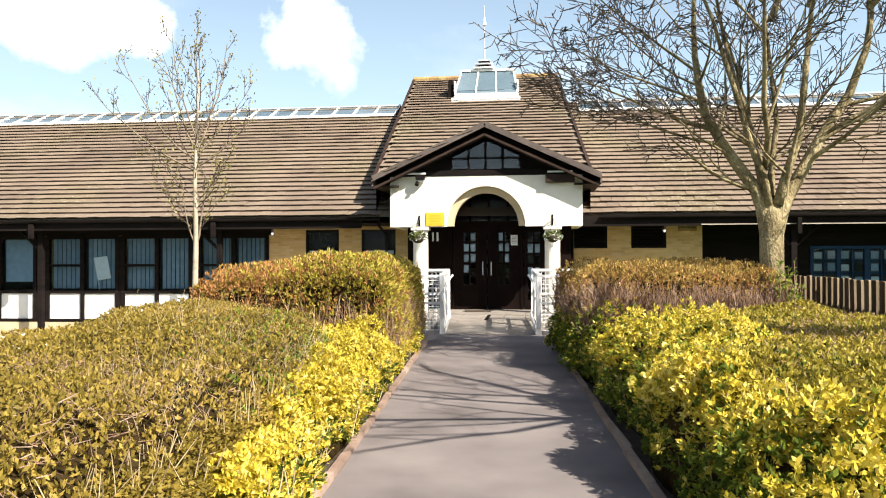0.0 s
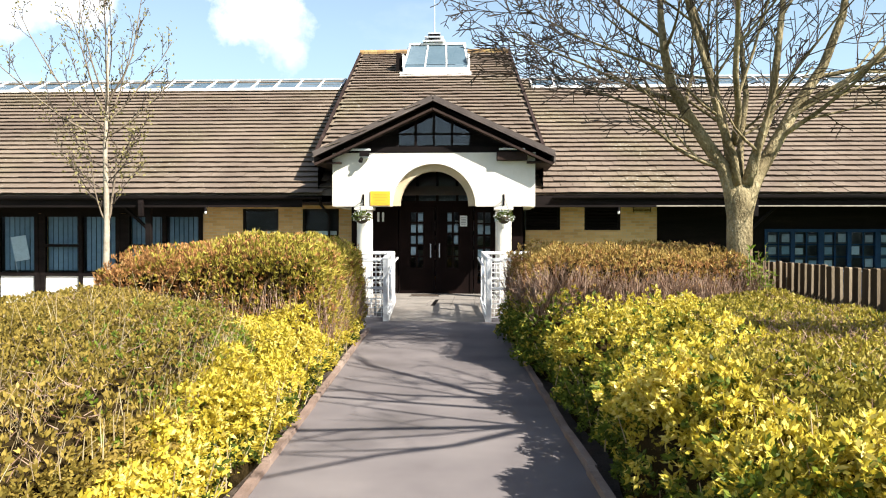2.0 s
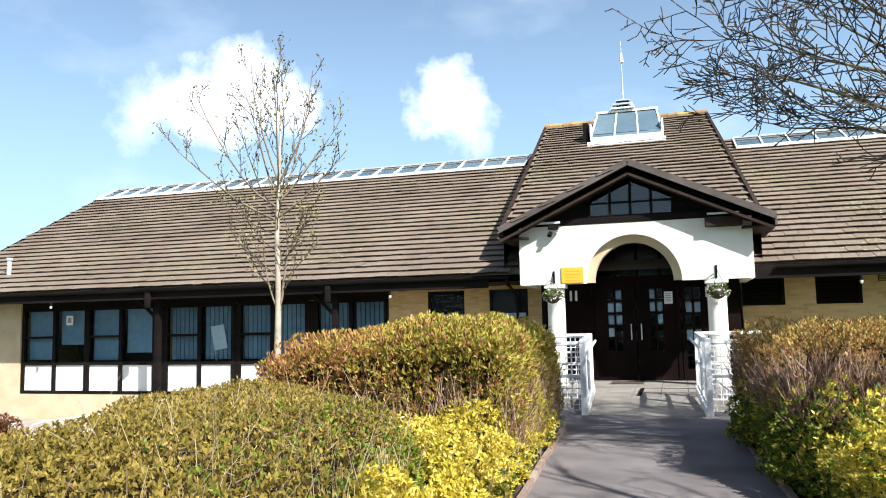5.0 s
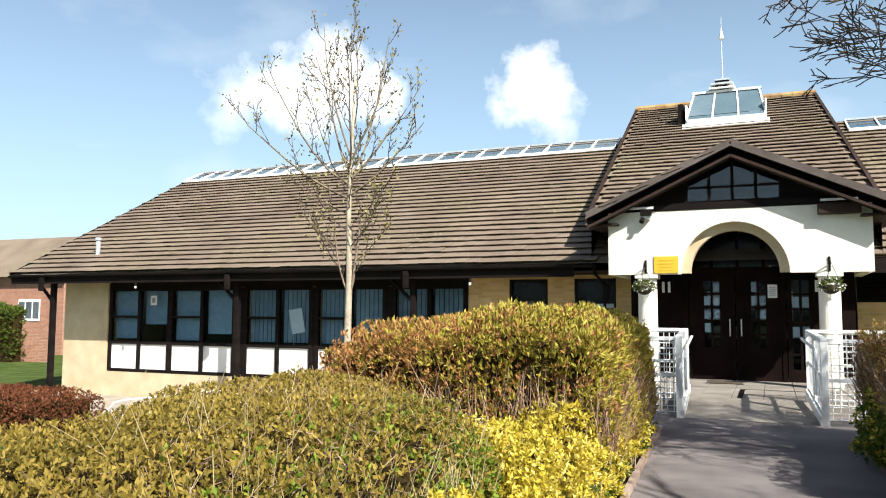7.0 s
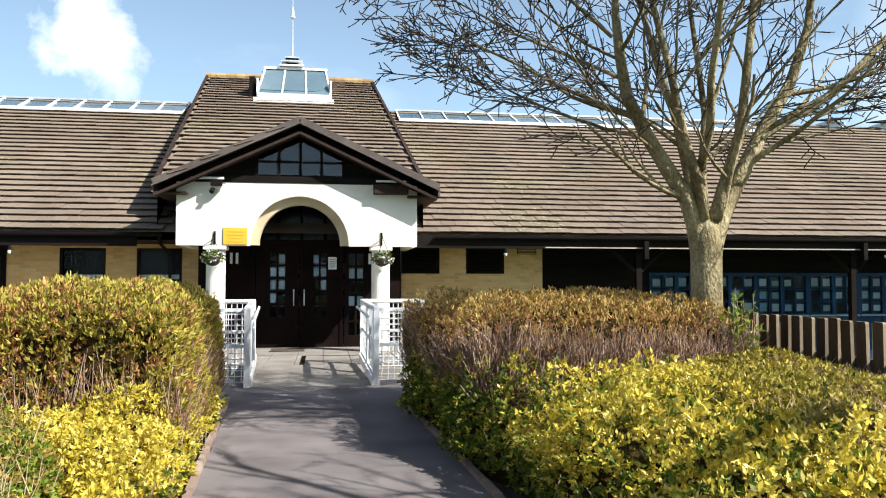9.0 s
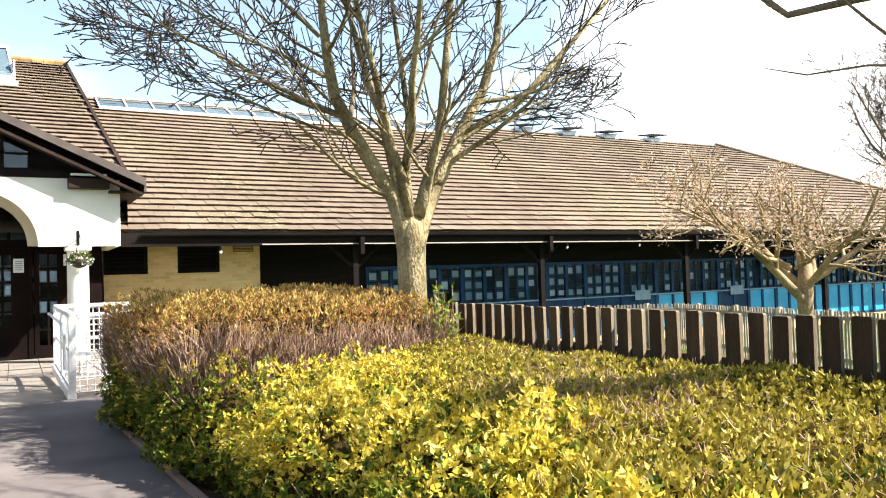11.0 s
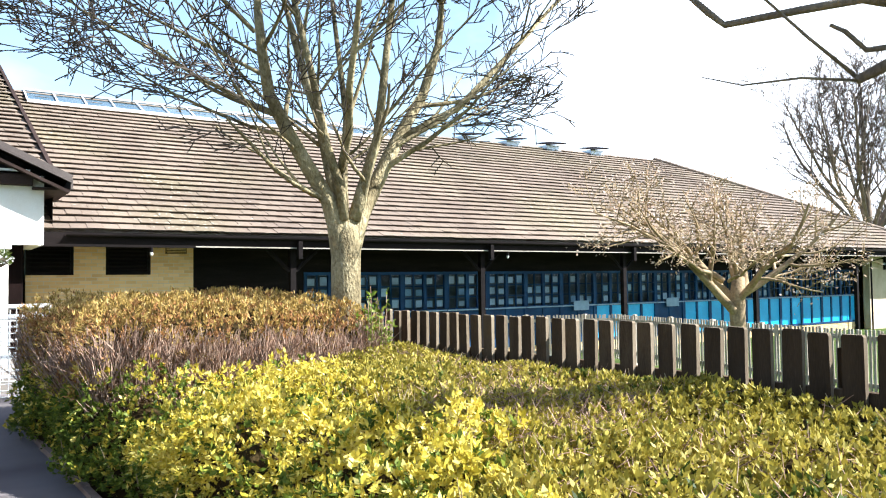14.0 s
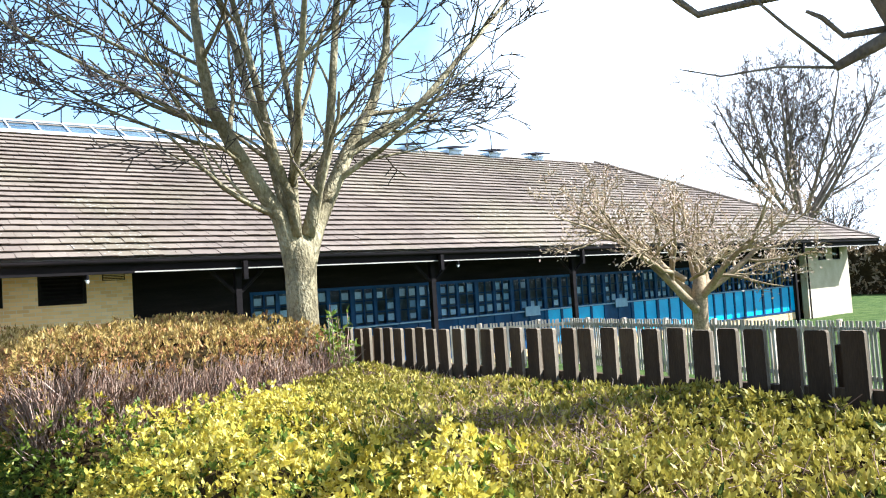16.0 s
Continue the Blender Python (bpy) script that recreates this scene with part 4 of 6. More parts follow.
# recessed blue window wall of the east wing
def blue_wall():
    y = WALL + 0.5
    n = 20
    w = (33.6 - 4.9) / n
    tagged(part("wall_recess_head", Geo().box(4.9, 33.6, y, y + 0.15, 1.74, 2.4), TIMBER), "dark boarded band above the blue windows", "wall", kind="structure")
    tagged(part("wall_recess_dark", Geo().box(4.9, 4.9 + 2 * w, y, y + 0.12, -1.3, 1.74), TIMBER), "dark boarded wall in the recess", "wall", kind="structure")
    tagged(part("wall_recess_plinth", Geo().box(4.9 + 2 * w, 33.6, y - 0.02, y + 0.12, -1.4, -0.5), BRICK), "brick plinth below the blue windows", "wall", kind="structure")
    for b in range(2, n):
        x0, x1 = 4.9 + b * w, 4.9 + (b + 1) * w
        win = thing("window_%d" % (9 + b), (x0 + x1) / 2, y, -0.5, "blue-framed classroom window with small panes and turquoise panels", "window", "east wing windows", "structure")
        fr = Geo()
        for q in (x0, x1):
            fr.box(q - 0.07 if q > x0 else q, q + 0.07 if q < x1 else q, y - 0.04, y + 0.06, -0.5, 1.74)
        fr.box(x0 + 0.05, x1 - 0.05, y - 0.04, y + 0.06, 0.62, 0.70).box(x0 + 0.05, x1 - 0.05, y - 0.04, y + 0.06, -0.5, -0.42).box(x0 + 0.05, x1 - 0.05, y - 0.04, y + 0.06, 1.66, 1.74)
        part("window_frame", fr, BLUE, win)
        mid = (x0 + x1) / 2
        # bays up to 8 and bay 11 are dark blue: shade put into the panels
        part("panel", Geo().box(x0 + 0.05, mid - 0.03, y, y + 0.04, -0.42, 0.62), TURQ if b > 8 and b != 11 else BLUE, win, "turquoise panel" if b > 8 and b != 11 else "turquoise panel darkened as if in shade")
        part("panel", Geo().box(mid + 0.03, x1 - 0.05, y, y + 0.04, -0.42, 0.62), TURQ if b > 8 and b != 11 else BLUE, win, "turquoise panel" if b > 8 and b != 11 else "turquoise panel darkened as if in shade")
        part("mullion", Geo().box(mid - 0.05, mid + 0.05, y - 0.03, y + 0.06, -0.42, 1.66), BLUE, win)
        part("sill", Geo().box(x0 + 0.02, x1 - 0.02, y - 0.07, y - 0.04, 0.63, 0.67), BLIND, win)
        if b in (8, 11):
            part("sign_panel", Geo().box(x0 + 0.45, x1 - 0.35, y - 0.11, y - 0.092, 0.5, 0.8), BLIND, win, "pale board fixed to the frame")
        for q in (0.25, 0.75):
            xq = x0 + (x1 - x0) * q
            part("glazing_bar", Geo().box(xq - 0.015, xq + 0.015, y - 0.02, y + 0.03, 0.7, 1.66), BLUE, win)
        for q in (1.02, 1.34):
            part("glazing_bar", Geo().box(x0 + 0.05, x1 - 0.05, y - 0.02, y + 0.03, q - 0.015, q + 0.015), BLUE, win)
        for c in range(4):
            xa = x0 + 0.04 + c * (x1 - x0 - 0.06) / 4
            xb = xa + (x1 - x0 - 0.06) / 4
            p = part("pane", Geo().quad((xa, y + 0.01, 0.7), (xb, y + 0.01, 0.7), (xb, y + 0.01, 1.66), (xa, y + 0.01, 1.66)), GLASS, win)
            p.visible_shadow = False
            for r in range(3):
                if random.random() < (0.75 if b < 8 else 0.3):
                    za = 0.76 + r * 0.32
                    part("window_picture", Geo().box(xa + 0.08, xb - 0.07, y + 0.05, y + 0.055, za, za + random.uniform(0.14, 0.22)), DIM_PAPER if random.random() < 0.6 else BLIND, win, "paper stuck behind the pane")


blue_wall()


# eave posts with curved brackets
def eave_post(x, y, label, full, group):
    o = thing("eave_post", x, y, ground_z(x, y) - 0.1, label, "post", group)
    if full:
        part("post", Geo().box(x - 0.07, x + 0.07, y - 0.07, y + 0.07, ground_z(x, y) - 0.3, 2.34), TIMBER, o, bevel=0.008)
    for s in (-1, 1) if x > 0 else (-1,):
        pts = [(x + s * (0.07 + 0.6 * math.sin(a)), y, 2.3 - 0.55 * (1 - math.sin(a)) * 1.0) for a in (0, 0.4, 0.8, 1.2, 1.57)]
        part("bracket", Geo().tube(pts, [0.05] * 5, 6), TIMBER, o)
    part("hanger", Geo().box(x - 0.05, x + 0.05, EAVE_Y - 0.14, EAVE_Y - 0.02, 2.02, 2.42), TIMBER, o)


for x in (-13.2, -8.0, -20.0):
    eave_post(x, 20.75, "dark timber eave post with curved brackets", True, "west eave posts")
for x in (6.9, 12.3, 17.7, 24.3, 30.9):
    eave_post(x, 20.75, "dark timber eave post with curved brackets", True, "east eave posts")


# ---- porch ----
def arch_outline(x0, x1, z0, z1, r, top=None):
    pts = [(x0, z0), (PC - r, z0)]
    for i in range(1, 28):
        a = math.pi - math.pi * i / 28
        pts.append((PC + r * math.cos(a), z0 + r * math.sin(a) * 1.02))
    pts += [(PC + r, z0), (x1, z0), (x1, z1), (x0, z1)]
    return pts


def make_porch():
    po = thing("porch", PC, 19.5, 0.2, "white rendered entrance porch with round arch and dark gable", "porch", kind="structure")
    part("front_wall", Geo().prism(arch_outline(PX0, PX1, 2.22, 3.46, 0.97), 19.45, 19.62), RENDER, po, "white rendered wall with a round arch")
    part("arch_ring", Geo().prism(arch_outline(PX0 + 0.04, PX1 - 0.04, 2.24, 3.4, 0.80), 19.62, 19.82), CREAM, po, "cream inner arch")
    part("side_wall", Geo().box(PX0, PX0 + 0.2, 19.82, WALL, 2.22, 3.4), RENDER, po)
    part("side_wall", Geo().box(PX1 - 0.2, PX1, 19.82, WALL, 2.22, 3.4), RENDER, po)
    part("porch_ceiling", Geo().box(PX0 + 0.2, PX1 - 0.2, 19.82, WALL, 3.2, 3.26), TIMBER, po)
    # gable infill: dark boards with a window of six panes
    ga = (2.06 + 3.46) / 2

    def gab(x):
        return 4.745 - abs(x - PC) * (4.745 - 3.44) / ga
    out = [(-3.1, 3.46), (1.7, 3.46), (PC + 1.95, gab(PC + 1.95) - 0.1), (PC, 4.6), (PC - 1.95, gab(PC - 1.95) - 0.1)]
    part("gable_boarding", Geo().prism(out, 19.56, 19.6), TIMBER, po, "dark boarded gable")
    part("gable_beam", Geo().box(-2.2, 0.86, 19.44, 19.56, 3.46, 3.6), TIMBER, po)
    # window bars and panes in the gable
    def top(x):
        return gab(x) - 0.34
    xs = [PC - 1.35, PC - 0.85, PC - 0.42, PC, PC + 0.42, PC + 0.85, PC + 1.35]
    for a, b in zip(xs, xs[1:]):
        for z0, z1 in ((3.64, 3.88), (3.92, 4.6)):
            ta, tb = min(z1, top(a + 0.02)), min(z1, top(b - 0.02))
            if max(ta, tb) <= z0 + 0.05 or abs((a + b) / 2 - PC) > 0.9:
                continue
            ta, tb = max(ta, z0 + 0.01), max(tb, z0 + 0.01)
            part("pane", Geo().quad((a + 0.03, 19.545, z0), (b - 0.03, 19.545, z0), (b - 0.03, 19.545, tb), (a + 0.03, 19.545, ta)), GLASS_GABLE, po)
    for x in xs[1:-1]:
        part("window_bar", Geo().box(x - 0.03, x + 0.03, 19.52, 19.56, 3.6, max(3.7, top(x))), TIMBER, po)
    part("window_bar", Geo().box(PC - 1.4, PC + 1.4, 19.52, 19.56, 3.88, 3.92), TIMBER, po)
    # roof slopes
    for s in (-1, 1):
        xe = PC + s * ga
        y0, yb, yt = 19.18, 21.4, 23.2
        z_e, z_t = 3.38, 4.66
        deck = Geo().quad((xe, y0, z_e), (PC, y0, z_t), (PC, yt, z_t), (xe, yb, z_e))
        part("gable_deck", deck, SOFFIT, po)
        along = Vector((0, 1, 0))
        up = Vector((PC - xe, 0, z_t - z_e))
        ln = up.length
        if s < 0:
            tile_field("gable_tiles", TILE, (xe, yt, z_e + 0.015), (0, -1, 0), up / ln, 9, 14, lambda u, v: 0 < u < yt - y0, ln / 9, TW, po, single=lambda u, v: True)
        else:
            tile_field("gable_tiles", TILE, (xe, y0, z_e + 0.015), (0, 1, 0), up / ln, 9, 14, lambda u, v: 0 < u < yt - y0, ln / 9, TW, po, single=lambda u, v: True)
        # barge board in two steps, soffit, end box
        part("barge_board", Geo().beam((xe, 19.17, z_e - 0.04), (PC, 19.17, z_t - 0.04), 0.03, 0.12, (0, 1, 0)), FASCIA, po, "weathered grey barge board")
        part("inner_barge", Geo().beam((xe - s * 0.05, 19.22, z_e - 0.22), (PC, 19.22, z_t - 0.24), 0.05, 0.26, (0, 1, 0)), SOFFIT, po)
        part("verge_cap", Geo().beam((xe, 19.2, z_e + 0.045), (PC, 19.2, z_t + 0.045), 0.1, 0.05, (0, 1, 0)), FASCIA, po)
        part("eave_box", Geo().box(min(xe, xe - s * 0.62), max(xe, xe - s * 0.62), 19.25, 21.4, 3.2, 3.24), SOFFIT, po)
        part("eave_fascia", Geo().box(xe - 0.02, xe + 0.02, 19.2, 21.4, 3.22, 3.42), FASCIA, po)
    # spotlight and horizontal lamp arms under the gable
    for s, x in ((-1, -2.45), (1, 1.1)):
        lamp = thing("porch_floodlight", x, 19.35, 3.5, "pale strip floodlight on an arm under the porch gable", "floodlight", "porch lights")
        part("arm", Geo().box(x - 0.3, x + 0.3, 19.28, 19.34, 3.50, 3.54), WHITE, lamp)
        part("lamp_head" if s < 0 else "box", Geo().box(x - 0.35 if s > 0 else x + 0.08, x + 0.35 if s > 0 else x + 0.26, 19.26, 19.42, 3.26 if s > 0 else 3.32, 3.46), SOFFIT if s > 0 else GREYMET, lamp, bevel=0.02)
        if s < 0:
            part("visor", Geo().box(x + 0.06, x + 0.28, 19.22, 19.26, 3.36, 3.48), TIMBER, lamp)
            part("sensor", Geo().tube([(x + 0.1, 19.3, 3.32), (x + 0.08, 19.24, 3.24)], [0.04, 0.05], 10), TIMBER, lamp)
    # yellow notice
    sg = thing("yellow_sign", -1.94, 19.44, 2.23, "small yellow notice plate on the white porch wall", "sign")
    part("plate", Geo().box(-2.17, -1.71, 19.425, 19.447, 2.24, 2.57), YELLOW, sg, bevel=0.004)
    for k, w in enumerate((0.3, 0.34, 0.24, 0.3)):
        part("text_bar", Geo().box(-1.94 - w / 2, -1.94 + w / 2, 19.420, 19.424, 2.50 - k * 0.065 - 0.02, 2.50 - k * 0.065), SIGNBAR, sg)
    # columns
    for x in (-2.33, 0.92):
        c = thing("porch_column", x, 19.66, 0.2, "round white rendered porch column", "column", "porch columns")
        part("shaft", Geo().tube([(x, 19.66, -0.3), (x, 19.66, 2.14)], [0.19, 0.185], 24), RENDER, c, smooth=False)
        part("capital", Geo().box(x - 0.22, x + 0.22, 19.44, 19.88, 2.14, 2.218), RENDER, c, bevel=0.01)
    # doors
    y = 20.9
    scr = thing("door_screen", PC, y, 0.1, "dark stained timber entrance screen with glazed sidelights", "screen", kind="structure")
    part("side_panel", Geo().box(PX0 + 0.2, -1.68, y, y + 0.08, 0.1, 3.2), DOOR, scr)
    part("side_panel", Geo().box(0.72, PX1 - 0.2, y, y + 0.08, 0.1, 3.2), DOOR, scr)
    part("transom", Geo().box(-1.68, 0.72, y - 0.02, y + 0.08, 2.25, 2.42), DOOR, scr)
    part("post", Geo().box(0.12, 0.2, y - 0.02, y + 0.08, 0.1, 2.25), DOOR, scr)
    part("fanlight", Geo().quad((-1.68, y + 0.03, 2.42), (0.72, y + 0.03, 2.42), (0.72, y + 0.03, 3.2), (-1.68, y + 0.03, 3.2)), GLASS, scr)
    for x in (-1.2, -0.7, -0.2, 0.3):
        part("fanlight_bar", Geo().box(x - 0.03, x + 0.03, y, y + 0.06, 2.42, 3.2), DOOR, scr)

    def glazed(owner, x0, x1, z0, z1, cols, rows, base):
        st = 0.07
        f = Geo().box(x0, x0 + st, y, y + 0.05, z0, z1).box(x1 - st, x1, y, y + 0.05, z0, z1).box(x0 + st, x1 - st, y, y + 0.05, z1 - 0.1, z1).box(x0 + st, x1 - st, y, y + 0.05, z0, base)
        part("stile_frame", f, DOOR, owner)
        for c in range(cols + 1):
            xc = x0 + st + (x1 - x0 - 2 * st) * c / cols
            part("glazing_bar", Geo().box(xc - 0.02, xc + 0.02, y + 0.005, y + 0.045, base, z1 - 0.1), DOOR, owner)
        for r in range(rows):
            za, zb = base + (z1 - 0.1 - base) * r / rows, base + (z1 - 0.1 - base) * (r + 1) / rows
            part("glazing_bar", Geo().box(x0 + st, x1 - st, y + 0.006, y + 0.044, zb - 0.02, zb + 0.02), DOOR, owner)
            for c in range(cols):
                xa = x0 + st + (x1 - x0 - 2 * st) * c / cols
                xb = x0 + st + (x1 - x0 - 2 * st) * (c + 1) / cols
                part("pane", Geo().quad((xa, y + 0.025, za), (xb, y + 0.025, za), (xb, y + 0.025, zb), (xa, y + 0.025, zb)), GLASS, owner)
                if random.random() < 0.45 and r >= 1:
                    part("glass_notice", Geo().box(xa + 0.03, xb - 0.03, y + 0.034, y + 0.037, za + 0.04, zb - 0.05), DIM_PAPER, owner, "paper behind the small pane")

    for i, (x0, x1) in enumerate(((-1.66, -0.76), (-0.74, 0.12))):
        d = thing("door_%d" % (i + 1), (x0 + x1) / 2, y, 0.1, "closed dark timber door with a grid of small panes", "door", "entrance doors", "structure")
        part("leaf_edge", Geo().box(x0, x0 + 0.2, y + 0.001, y + 0.05, 0.1, 2.25).box(x1 - 0.2, x1, y + 0.001, y + 0.05, 0.1, 2.25), DOOR, d)
        glazed(d, x0 + 0.2, x1 - 0.2, 0.1, 2.25, 2, 5, 0.75)
        h = x1 - 0.1 if i == 0 else x0 + 0.1
        part("door_handle", Geo().tube([(h, y - 0.06, 1.0), (h, y - 0.06, 1.35)], [0.014, 0.014], 8).box(h - 0.01, h + 0.01, y - 0.06, y, 1.03, 1.06).box(h - 0.01, h + 0.01, y - 0.06, y, 1.3, 1.33), GREYMET, d)
    glazed(scr, 0.22, 0.72, 0.1, 2.25, 2, 6, 0.35)
    nt = thing("door_notice", -0.05, y, 1.75, "white paper notice on the door glass", "notice")
    part("sheet", Geo().box(-0.13, 0.05, y - 0.012, y - 0.006, 1.78, 2.05), PAPER, nt)
    for k in range(5):
        part("text_bar", Geo().box(-0.1, 0.02, y - 0.015, y - 0.0125, 1.99 - k * 0.04, 2.005 - k * 0.04), INK, nt)
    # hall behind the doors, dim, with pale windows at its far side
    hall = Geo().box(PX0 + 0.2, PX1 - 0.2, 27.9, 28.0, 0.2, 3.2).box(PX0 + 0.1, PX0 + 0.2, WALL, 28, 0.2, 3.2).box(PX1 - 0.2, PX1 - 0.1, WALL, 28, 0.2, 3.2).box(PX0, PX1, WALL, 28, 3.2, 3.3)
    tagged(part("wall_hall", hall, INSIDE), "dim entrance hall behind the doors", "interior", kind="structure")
    for x in (-1.6, -1.0, -0.3, 0.3):
        nb = thing("hall_notice", x, 27.88, 1.0, "pale notice sheets on the hall wall", "notice", "hall notices")
        for r in range(3):
            part("sheet", Geo().box(x - 0.2, x + 0.2, 27.87, 27.88, 0.75 + r * 0.5, 1.1 + r * 0.5), PAPER, nb)


GLASS_GABLE = glass("gable_glass", (0.5, 0.55, 0.58), ior=1.75)
make_porch()


def make_ramp():
    g = Geo()
    xl, xr = axis(15.3) - 0.95, axis(15.3) + 0.95
    l2, r2 = axis(17.3) - 0.95, axis(17.3) + 0.95
    g.quad((xl, 15.3, 0.003), (xr, 15.3, 0.003), (r2, 17.3, 0.10), (l2, 17.3, 0.10))
    g.quad((xl, 15.3, 0.003), (l2, 17.3, 0.10), (l2, 17.3, -0.9), (xl, 15.3, -0.9))
    g.quad((xr, 15.3, 0.003), (xr, 15.3, -0.9), (r2, 17.3, -0.9), (r2, 17.3, 0.10))
    tagged(part("ramp", g, CONCRETE), "short pale concrete ramp up to the porch", "ramp", kind="structure")
    # landing in slabs
    ld = thing("landing", PC, 19.5, 0.2, "pale paved landing before the doors", "landing", kind="structure")
    part("base", Geo().box(PX0 - 0.1, PX1 + 0.1, 17.3, 28, -1.0, 0.07), CONCRETE, ld)
    for i in range(10):
        for j in range(6):
            x0, y0 = PX0 - 0.1 + i * 0.49, 17.3 + j * 0.6
            part("slab", Geo().box(x0 + 0.005, x0 + 0.485, y0 + 0.005, y0 + 0.595, 0.07, 0.1 + random.uniform(-0.002, 0.003)), CONCRETE, ld)
    dg = thing("drain_cover", -0.35, 16.9, 0.17, "dark narrow drain channel in the ramp", "drain")
    part("grating", Geo().box(-0.62, -0.54, 17.32, 18.9, 0.104, 0.108), TIMBER, dg)
    part("cross_channel", Geo().box(-0.54, 0.95, 18.86, 18.9, 0.104, 0.107), TIMBER, dg)


def mesh_panel(owner, a, b, z0, z1, pitch, name="bar"):
    """A grid of thin bars between two posts."""
    a, b = Vector(a), Vector(b)
    ln = (b - a).length
    n = max(2, round(ln / pitch))
    for i in range(n + 1):
        p = a.lerp(b, i / n)
        part(name, Geo().tube([(p.x, p.y, p.z + z0), (p.x, p.y, p.z + z1)], [0.007, 0.007], 5), WHITE, owner)
    m = round((z1 - z0) / pitch)
    for j in range(m + 1):
        z = z0 + (z1 - z0) * j / m
        part(name, Geo().tube([(a.x, a.y, a.z + z), (b.x, b.y, b.z + z)], [0.007, 0.007], 5), WHITE, owner)


def ramp_rail(side):
    xa, xb = axis(15.3) + side * 0.92, axis(17.27) + side * 0.92
    r = thing("ramp_railing", xa, 15.3, 0.0, "white painted steel ramp railing with mesh panels", "railing", "ramp railings")
    za, zb = 1.12, 1.19
    for p, h, b in (((xa, 15.3), za, -0.05), (((xa + xb) / 2, 16.3), 1.16, 0.05), ((xb, 17.27), zb, 0.15)):
        part("post", Geo().box(p[0] - 0.045, p[0] + 0.045, p[1] - 0.045, p[1] + 0.045, b, h), WHITE, r, bevel=0.006)
    part("top_rail", Geo().beam((xa, 15.25, za), (xb, 17.27, zb), 0.09, 0.05), WHITE, r, bevel=0.008)
    part("mid_rail", Geo().beam((xa, 15.3, 0.62), (xb, 17.27, 0.72), 0.04, 0.04), WHITE, r)
    part("low_rail", Geo().beam((xa, 15.3, 0.12), (xb, 17.27, 0.30), 0.05, 0.05), WHITE, r)
    part("kick_board", Geo().beam((xa - side * 0.05, 15.25, 0.06), (xb - side * 0.05, 17.27, 0.24), 0.03, 0.12), WHITE, r)
    part("handrail", Geo().tube([(xa - side * 0.1, 15.2, 0.4), (xa - side * 0.1, 15.15, 0.85), (xa - side * 0.1, 15.3, 0.98), (xb - side * 0.1, 17.27, 1.08)], [0.022] * 4, 8), WHITE, r)
    for i in range(1, 15):
        t = i / 15
        part("baluster", Geo().tube([(xa + (xb - xa) * t, 15.3 + 1.97 * t, 0.15 + 0.16 * t), (xa + (xb - xa) * t, 15.3 + 1.97 * t, za - 0.02 + 0.07 * t)], [0.012] * 2, 6), WHITE, r)
    # panels standing crosswise
    for y, w, x0, z in ((15.45, 0.85, xa, za - 0.02), (17.3, 1.05, xb, zb)):
        x1 = x0 + side * w
        part("top_rail", Geo().beam((x0, y, z), (x1, y, z), 0.05, 0.05), WHITE, r)
        part("mid_rail", Geo().beam((x0, y, z - 0.52), (x1, y, z - 0.52), 0.04, 0.04), WHITE, r)
        part("post", Geo().box(x1 - 0.03, x1 + 0.03, y - 0.03, y + 0.03, -0.6, z), WHITE, r)
        mesh_panel(r, (x0, y, 0), (x1, y, 0), 0.06, z - 0.54, 0.09)
        mesh_panel(r, (x0, y, 0), (x1, y, 0), z - 0.5, z - 0.04, 0.09)


make_ramp()
ramp_rail(-1)
ramp_rail(1)


# small fittings under the eaves
def eave_lamp(x, y, z):
    o = thing("eave_lamp", x, y, z, "small pale bulkhead lamp under the eaves", "lamp", "eave lamps")
    part("housing", Geo().tube([(x, y, z + 0.1), (x, y, z)], [0.03, 0.04], 12), TIMBER, o)
    part("lens", Geo().tube([(x, y, z), (x, y, z - 0.05), (x, y, z - 0.07)], [0.036, 0.03, 0.012], 12), PANEL, o)


for x in (-16.4, -6.4, 3.7, 12.9):
    eave_lamp(x, EAVE_Y - 0.02, 2.14)
av = thing("air_vent", 4.5, WALL, 2.18, "terracotta air vent let into the brick wall", "vent")
part("frame", Geo().box(4.28, 4.74, WALL - 0.012, WALL + 0.01, 2.16, 2.31), SOFFIT, av)
for k in range(4):
    part("slat", Geo().box(4.3, 4.72, WALL - 0.02, WALL - 0.008, 2.175 + k * 0.035, 2.19 + k * 0.035), BRICK, av)
for x, y0 in ((-3.55, 21.5), (33.5, 21.5)):
    dp = thing("downpipe", x, y0, -0.8, "dark plastic rainwater downpipe against the wall", "downpipe", "downpipes")
    part("pipe", Geo().tube([(x, EAVE_Y - 0.04, 2.44), (x, EAVE_Y + 0.1, 2.3), (x, y0, 2.1), (x, y0, -0.9)], [0.035] * 4, 8), TIMBER, dp)


# ---- hedges and shrubs ----
rng = np.random.default_rng(7)


def unit(v):
    return v / np.maximum(np.linalg.norm(v, axis=-1, keepdims=True), 1e-9)


